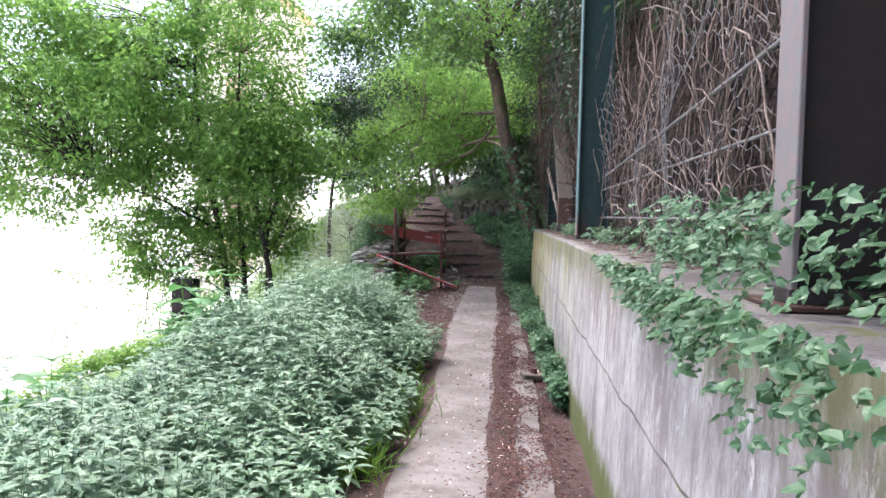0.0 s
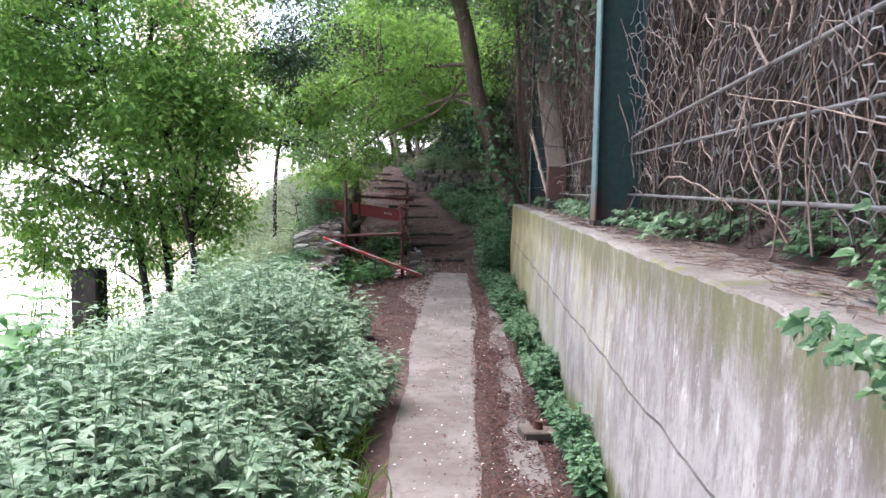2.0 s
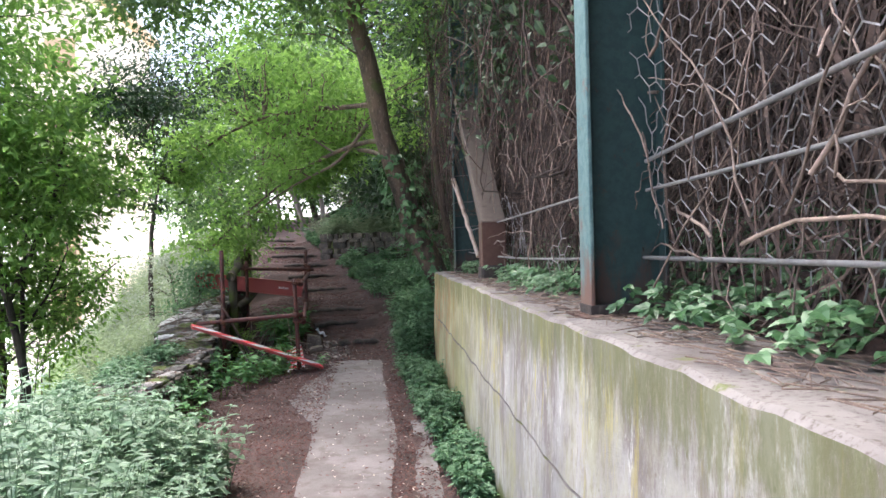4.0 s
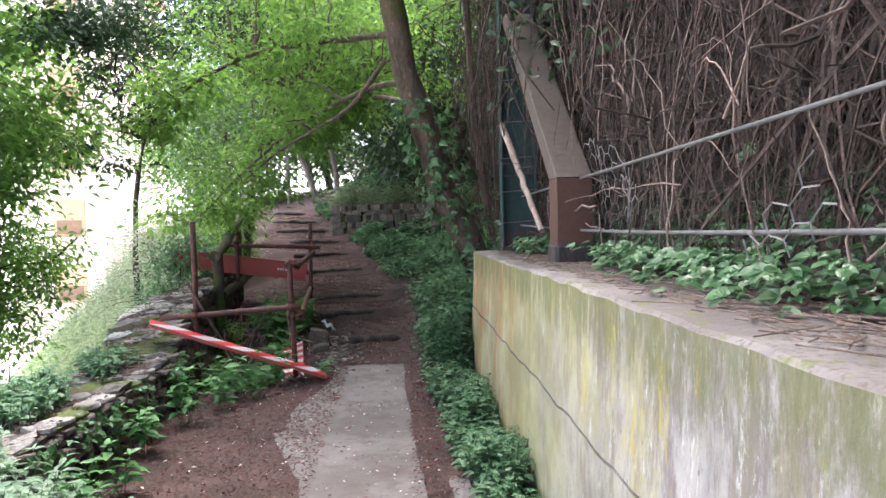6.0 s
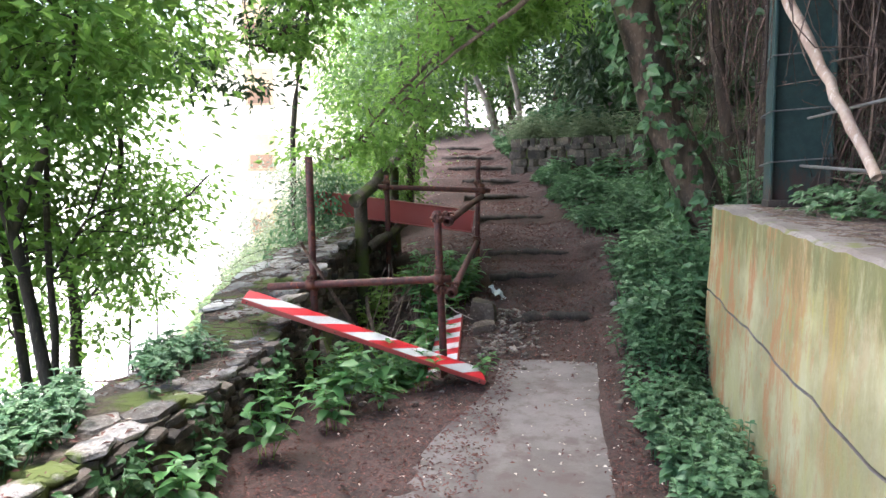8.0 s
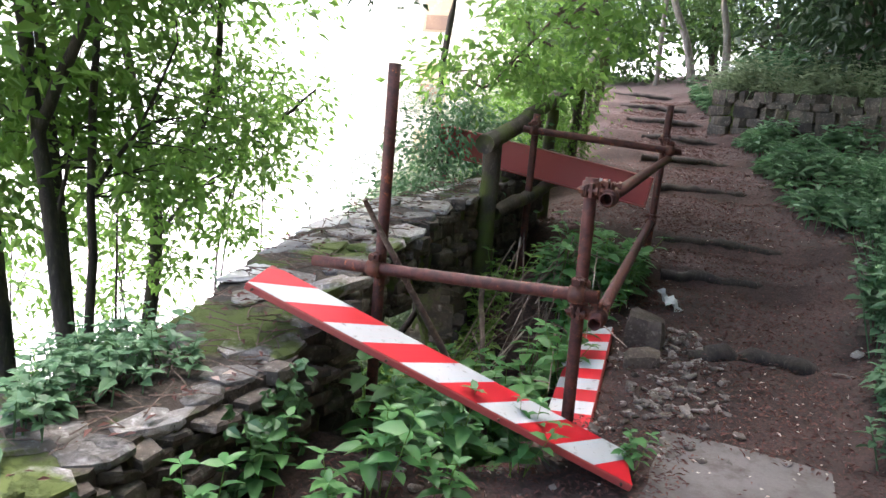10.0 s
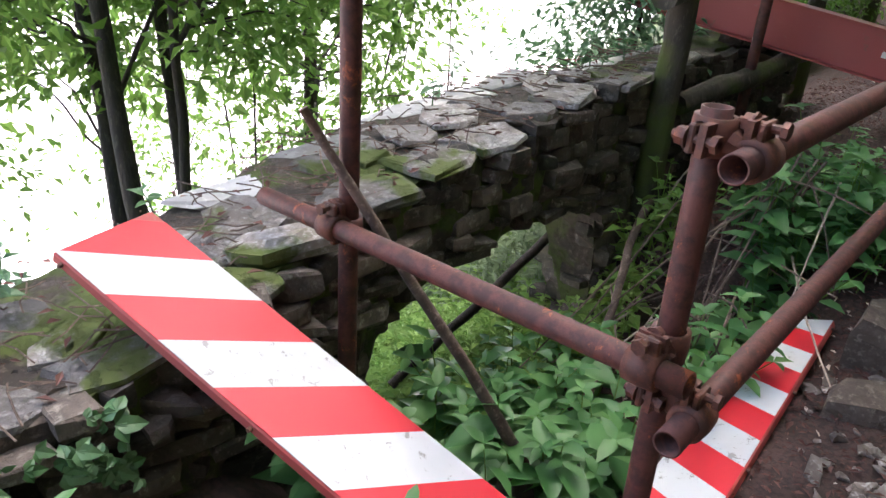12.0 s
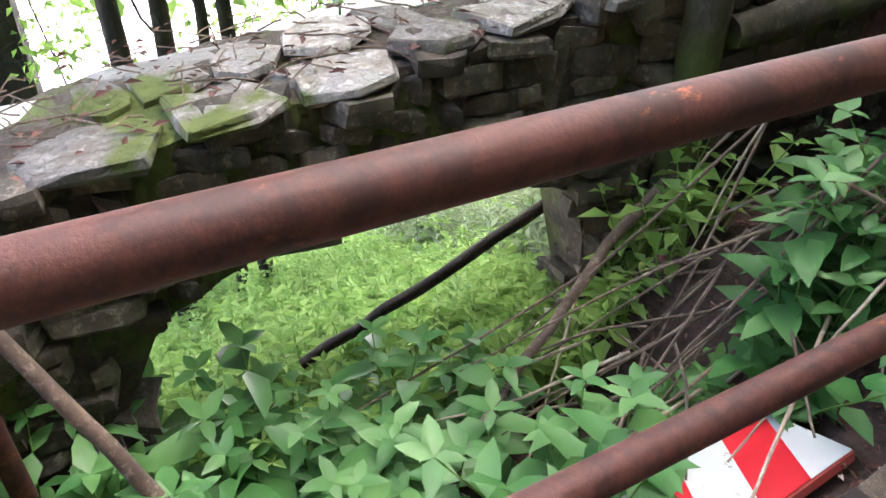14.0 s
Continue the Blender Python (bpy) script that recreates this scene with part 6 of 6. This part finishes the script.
def dead_stick(name, pts, r0, r1, material, label, group="fallen sticks"):
    v, t = limb(pts, r0, r1, 8, r0 * 0.15)
    return tagged(part(name, fast_mesh(name, v, t, material, True)), label, "stick", group)


dead_stick("leaning_stick", [(0.875, 11.5, 1.30), (0.80, 11.95, 1.75), (0.735, 12.33, 2.14)], 0.02, 0.027, STICK, "bare pale stick leaning against the green column")
dead_stick("fallen_branch", [(-2.45, 15.0, 0.16), (-2.465, 14.69, -0.015), (-2.5, 14.1, -0.34), (-2.53, 13.7, -0.56)], 0.024, 0.02, BARK_DARK, "dark dead branch leaning beyond the hole")
dead_stick("fallen_branch", [(-1.925, 12.86, 0.9), (-1.85, 12.94, 0.72), (-1.635, 13.21, 0.18), (-1.5, 13.38, -0.2)], 0.011, 0.02, DEADWOOD, "long dead branch leaning across the crossbar")
dead_stick("fallen_branch", [(-1.5, 13.3, -0.12), (-1.7, 12.95, -0.2), (-1.95, 12.7, -0.3)], 0.05, 0.04, BARK_DARK, "thick dead branch lying in the pit")
dead_stick("fallen_branch", [(-2.15, 15.0, 0.32), (-2.0, 14.5, 0.12), (-1.7, 13.9, -0.2)], 0.022, 0.012, DEADWOOD, "slanting dead branch beside the parapet")
for k in range(60):
    a = np.array((random.uniform(-2.0, -1.4), random.uniform(14.3, 15.1), 0))
    b = a + np.array((random.uniform(-0.35, 0.5), random.uniform(-0.9, 0.1), 0))
    za, zb = float(ground_z(a[0], a[1])) + random.uniform(0.05, 0.45), float(ground_z(b[0], b[1])) + random.uniform(0.05, 0.3)
    dead_stick("dry_twig", [(a[0], a[1], za), ((a[0] + b[0]) / 2, (a[1] + b[1]) / 2, (za + zb) / 2 + random.uniform(-0.05, 0.08)), (b[0], b[1], zb)], 0.005, 0.0025, DEADWOOD if k % 3 else STICK, "thin dry twig fallen across the pit", "dry twigs")


def stump():
    ob = thing("wooden_post", "dark weathered square wooden post among herbs", "post", at=pose(-5.6, 12.7, -2.75))
    bm = bmesh.new()
    box(bm, (-0.19, -0.15, 0), (0.19, 0.15, 2.84), 0.02)
    for v in bm.verts:
        v.co.x += 0.02 * math.sin(v.co.z * 9 + v.co.y * 5)
    part("post_body", bm, BARK_DARK, ob)
    for zz in (2.5, 2.7):
        part("peg", box(bmesh.new(), (0.18, -0.05, zz), (0.23, 0.05, zz + 0.05), 0.008), BARK_DARK, ob)


stump()


def plastic_bottle():
    bm = bmesh.new()
    prof = [(0.0, 0), (0.03, 0), (0.032, 0.01), (0.031, 0.06), (0.034, 0.08), (0.032, 0.15), (0.012, 0.19), (0.012, 0.21), (0, 0.21)]
    rows = [[bm.verts.new((r * math.cos(k * 0.524), r * math.sin(k * 0.524), z)) for k in range(12)] for r, z in prof]
    for p, q in zip(rows, rows[1:]):
        for k in range(12):
            bm.faces.new((p[k], p[(k + 1) % 12], q[(k + 1) % 12], q[k]))
    bmesh.ops.remove_doubles(bm, verts=bm.verts, dist=0.0005)
    bmesh.ops.recalc_face_normals(bm, faces=bm.faces)
    ob = part("plastic_bottle", bm, PLASTIC)
    ob.matrix_world = pose(-1.42, 14.4, float(ground_z(-1.42, 14.4)) + 0.12, 70, 20, 40)
    tagged(ob, "crumpled pale plastic bottle thrown among twigs", "bottle")
    bm = bmesh.new()
    g = bmesh.ops.create_grid(bm, x_segments=6, y_segments=6, size=0.07)
    for v in g["verts"]:
        v.co.z = 0.03 * math.sin(v.co.x * 50) * math.cos(v.co.y * 40)
    bmesh.ops.solidify(bm, geom=bm.faces[:], thickness=0.002)
    ob = part("plastic_scrap", bm, PLASTIC)
    ob.matrix_world = pose(-0.95, 15.05, float(ground_z(-0.95, 15.05)) + 0.06, 30, 20, 50)
    tagged(ob, "crumpled scrap of pale plastic on the earth", "litter")


plastic_bottle()


# ---- far facade across the valley ----
def apartment_house():
    ob = thing("apartment_building", "sunlit cream apartment block with ochre loggias across the valley", "building", at=pose(-17.2, 41, -6))
    bm = bmesh.new()
    box(bm, (-0.4, 0, 0), (3.6, 9, 20))
    part("wall", bm, FACADE, ob)
    bm = bmesh.new()
    box(bm, (-0.9, -0.5, 20), (4.1, 9.5, 20.4), 0.05)
    part("roof", bm, FACADE_OCHRE, ob)
    for row in range(6):
        for col in range(1):
            x, z = 1.4 - col * 3.3, 1.2 + row * 3.0
            w = part("window", box(bmesh.new(), (x, -0.04, z), (x + 1.4, 0.02, z + 1.7)), FACADE_OCHRE, ob, "ochre framed window recess")
            # brown panel that paints the loggia's inner shade
            part("recess_shade", box(bmesh.new(), (x + 0.15, -0.07, z + 0.12), (x + 1.25, -0.045, z + 0.75)), FACADE_BROWN, w)
            part("sill", box(bmesh.new(), (x - 0.1, -0.25, z - 0.1), (x + 1.5, -0.002, z - 0.003), 0.02), FACADE, w)


apartment_house()


# ---- litter on the ground ----
def litter():
    n = 95000
    y = rng.uniform(1.5, 22, n)
    cx = path_x(y)
    x = cx + rng.normal(0.1, 0.55, n)
    side = rng.random(n)
    x = np.where((y < 9.5) & (side < 0.7), rng.normal(0.18, 0.2, n), x)
    x = np.where((y > 8.5) & (y < 13.4) & (side < 0.55), rng.uniform(-1.75, -0.6, n), x)
    x = np.where((y > 8.5) & (y < 13.4) & (side > 0.8), rng.uniform(-0.05, 0.4, n), x)
    bank = rng.random(n) < 0.1
    x, y = np.where(bank, rng.uniform(-2.3, -1.0, n), x), np.where(bank, rng.uniform(13.9, 17.2, n), y)
    keep = (x < 0.5) & (x > -2.6) & ((y > 8) | (x > -0.75)) & ((np.abs(x + 0.32) > 0.26) | (y > 13.3) | (rng.random(n) < 0.14))
    x, y = x[keep], y[keep]
    P = on_ground(x, y) + np.stack([0 * x, 0 * x, np.where((np.abs(x + 0.4) < 0.45) & (y < 13.4), 0.032, 0.012) + rng.uniform(0, 0.012, len(x))], 1)
    k = len(P)
    D = rng.normal(0, 1, (k, 3)) * [1, 1, 0.2]
    N = np.array([0, 0, 1.0]) + rng.normal(0, 0.3, (k, 3))
    L = rng.uniform(0.006, 0.034, k)
    v, t = leaf_geo(P, D, N, L, L * rng.uniform(0.2, 0.55, k), 0.15, False)
    tagged(part("leaf_litter", fast_mesh("leaf_litter", v, t, L_LITTER)), "reddish brown dead leaves and twigs strewn on the ground", "litter", kind="stuff")
    k = 620
    y = rng.uniform(1.5, 14, k)
    x = rng.normal(-0.25, 0.3, k)
    P = on_ground(x, y) + [0, 0, 0.036]
    L = rng.uniform(0.008, 0.022, k)
    v, t = leaf_geo(P, rng.normal(0, 1, (k, 3)) * [1, 1, 0.1], np.array([0, 0, 1.0]) + rng.normal(0, 0.2, (k, 3)), L, L * 0.7, 0.1, False)
    tagged(part("petals", fast_mesh("petals", v, t, L_PETAL)), "small pale petals scattered over the footpath", "petals", kind="stuff")
    k = 800
    y = rng.uniform(8.0, 15.1, k)
    x = par_x(y) - par_w(y) * rng.random(k)
    L = rng.uniform(0.012, 0.05, k)
    v, t = leaf_geo(np.stack([x, y, par_top(y) + rng.uniform(0.0, 0.02, k)], 1), rng.normal(0, 1, (k, 3)) * [1, 1, 0.15], np.array([0, 0, 1.0]) + rng.normal(0, 0.3, (k, 3)), L, L * 0.4, 0.15, False)
    tagged(part("parapet_litter", fast_mesh("parapet_litter", v, t, L_LITTER)), "dead leaves and bits of twig on the parapet slabs", "litter", kind="stuff")
    k = 260
    y = rng.uniform(11.5, 15.0, k)
    P = np.stack([par_x(y) - par_w(y) * rng.uniform(0.1, 0.9, k), y, par_top(y) + 0.012], 1)
    a = rng.uniform(0, 6.28, k)
    D = np.stack([np.cos(a), np.sin(a), rng.normal(0, 0.08, k)], 1)
    v, t = tube_geo(P[:, None] + D[:, None] * np.linspace(-0.5, 0.5, 4)[None, :, None] * rng.uniform(0.03, 0.22, k)[:, None, None] + rng.normal(0, 0.004, (k, 4, 3)), np.full((k, 4), 0.0024), 4)
    tagged(part("parapet_twigs", fast_mesh("parapet_twigs", v, t, DEADWOOD)), "dry twigs lying on the parapet slabs", "twigs", kind="stuff")
    k = 1500
    P = np.stack([0.62 + rng.beta(1.5, 1.5, k) * 0.4, rng.uniform(3.0, 12.5, k), np.full(k, 1.128)], 1)
    a = rng.normal(1.57, 0.5, k)
    D = np.stack([np.cos(a), np.sin(a), rng.normal(0, 0.06, k)], 1)
    v, t = tube_geo(P[:, None] + D[:, None] * np.linspace(-0.5, 0.5, 4)[None, :, None] * rng.uniform(0.03, 0.2, k)[:, None, None] * [1, 1, 0.3], np.full((k, 4), 0.0018), 4)
    tagged(part("ledge_twigs", fast_mesh("ledge_twigs", v, t, DEADWOOD)), "dry brown twigs and needles lying on the wall top", "twigs", kind="stuff")


litter()


# ---- single stones of the walls, last ----
def lay_stones():
    caps = [rock_mesh("stone", s, 1, 1, 1, STONE, True) for s in range(9)]
    edges = [rock_mesh("stone", 20 + s, 1, 1, 1, STONE_PALE, True) for s in range(4)]
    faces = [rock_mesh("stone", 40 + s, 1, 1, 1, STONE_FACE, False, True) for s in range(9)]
    r = random.Random(5)

    def put(parent, me, m):
        ob = new("stone", me)
        ob.parent = parent
        ob.matrix_world = m

    # cap slabs: large flags along the inner edge, a broken middle, pale slabs along the outer edge
    for y0, y1, rows in ((7.4, 12.75, 4), (12.75, 15.15, 3)):
        for row in range(rows):
            y = y0 + r.random() * 0.1
            outer = row == rows - 1
            while y < y1:
                ly = r.uniform(0.13, 0.28) if rows == 4 else (r.uniform(0.2, 0.36) if row == 0 else r.uniform(0.3, 0.55) if outer else r.uniform(0.12, 0.26))
                w = float(par_w(y))
                lx = w / rows * r.uniform(1.0, 1.4)
                yc = y + ly / 2
                x = float(par_x(yc)) - w * (row + 0.5) / rows + r.uniform(-0.02, 0.02) + (0.03 if row == 0 else 0)
                zt = float(par_top(yc)) - (0.045 if outer else 0)
                slope = math.degrees(math.atan((float(par_top(yc + 0.15)) - float(par_top(yc - 0.15))) / 0.3))
                if r.random() > (0.06 if row == 0 or outer else 0.42):
                    thick = (r.uniform(0.035, 0.06) if row == 0 else r.uniform(0.025, 0.045)) * (0.75 if rows == 4 else 1.0)
                    put(PARAPET, r.choice(edges if outer and rows == 3 else caps), pose(x - (0.035 if rows == 4 and row == 0 else 0), yc, zt - (0.027 if rows == 4 else 0.02) + r.uniform(-0.012, 0.01), slope + r.uniform(-5, 5), r.uniform(-6, 6) - (7 if outer else 0), r.uniform(-14, 14) if outer else r.uniform(-28, 28)) @ Matrix.Diagonal((lx, ly * 1.1, thick, 1)))
                y += ly
    # courses of the inner face
    z = -0.5
    while z < 0.85:
        h = r.uniform(0.035, 0.085)
        y = 9.0 if z > -0.1 else 12.5
        while y < 16.4:
            ly = r.uniform(0.08, 0.27)
            yc = y + ly / 2
            if float(par_bottom(yc)) - 0.02 < z < float(par_top(yc)) - 0.06 and z > float(ground_z(float(par_x(yc)) + 0.1, yc)) - 0.2:
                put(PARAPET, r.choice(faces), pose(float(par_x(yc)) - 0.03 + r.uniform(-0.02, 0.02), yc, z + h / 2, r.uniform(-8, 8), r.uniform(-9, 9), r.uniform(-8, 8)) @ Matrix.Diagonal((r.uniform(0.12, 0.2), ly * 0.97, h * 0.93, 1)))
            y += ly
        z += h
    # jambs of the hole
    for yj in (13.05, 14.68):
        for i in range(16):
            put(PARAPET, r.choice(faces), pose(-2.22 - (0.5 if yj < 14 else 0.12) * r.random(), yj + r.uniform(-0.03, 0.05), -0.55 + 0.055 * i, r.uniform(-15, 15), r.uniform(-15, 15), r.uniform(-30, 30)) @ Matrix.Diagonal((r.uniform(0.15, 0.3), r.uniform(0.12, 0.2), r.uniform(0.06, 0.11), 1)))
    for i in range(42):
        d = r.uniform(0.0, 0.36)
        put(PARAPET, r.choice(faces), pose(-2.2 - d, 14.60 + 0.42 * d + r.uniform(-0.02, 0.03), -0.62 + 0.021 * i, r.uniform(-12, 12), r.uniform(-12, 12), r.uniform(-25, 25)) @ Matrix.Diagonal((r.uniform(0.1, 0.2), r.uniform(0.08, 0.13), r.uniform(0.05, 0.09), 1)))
    # stones of the upper wall
    length = (UB - UA).length
    ang = math.degrees(math.atan2(UB.y - UA.y, UB.x - UA.x))
    z = 0.7
    while z < 1.7:
        h, s = r.uniform(0.07, 0.15), 0.0
        while s < length:
            l = r.uniform(0.14, 0.4)
            p = UA.lerp(UB, (s + l / 2) / length)
            put(UPPER, r.choice(faces), pose(p.x, p.y, min(z + h / 2, 1.69), r.uniform(-5, 5), r.uniform(-5, 5), ang + r.uniform(-4, 4)) @ Matrix.Diagonal((l * 1.02, 0.12, h * 1.02, 1)))
            s += l
        z += h


lay_stones()


def rubble():
    """Small stones spilled beside the barrier and among the bank's roots."""
    shapes = [rock_mesh("rubble_stone", 90 + s, 1, 1, 1, RUBBLE) for s in range(6)]
    parent = thing("rubble_heap", "spilled small stones and shards beside the barrier", "rubble")
    r = random.Random(11)
    for k in range(290):
        if k < 220:
            px, py = r.gauss(-0.76, 0.15), r.uniform(13.2, 14.7)
        elif k < 260:
            px, py = r.uniform(-0.05, 0.5), r.uniform(14.2, 16.5)
        else:
            px, py = r.uniform(-1.6, -1.0), r.uniform(12.3, 13.0)
        s = r.uniform(0.02, 0.062)
        ob = new("rubble_stone", r.choice(shapes))
        ob.parent = parent
        ob.matrix_world = pose(px, py, float(ground_z(px, py)) + s * 0.15, r.uniform(-25, 25), r.uniform(-25, 25), r.uniform(0, 360)) @ Matrix.Diagonal((s, s * r.uniform(0.8, 2.0), s * r.uniform(0.25, 0.5), 1))


rubble()
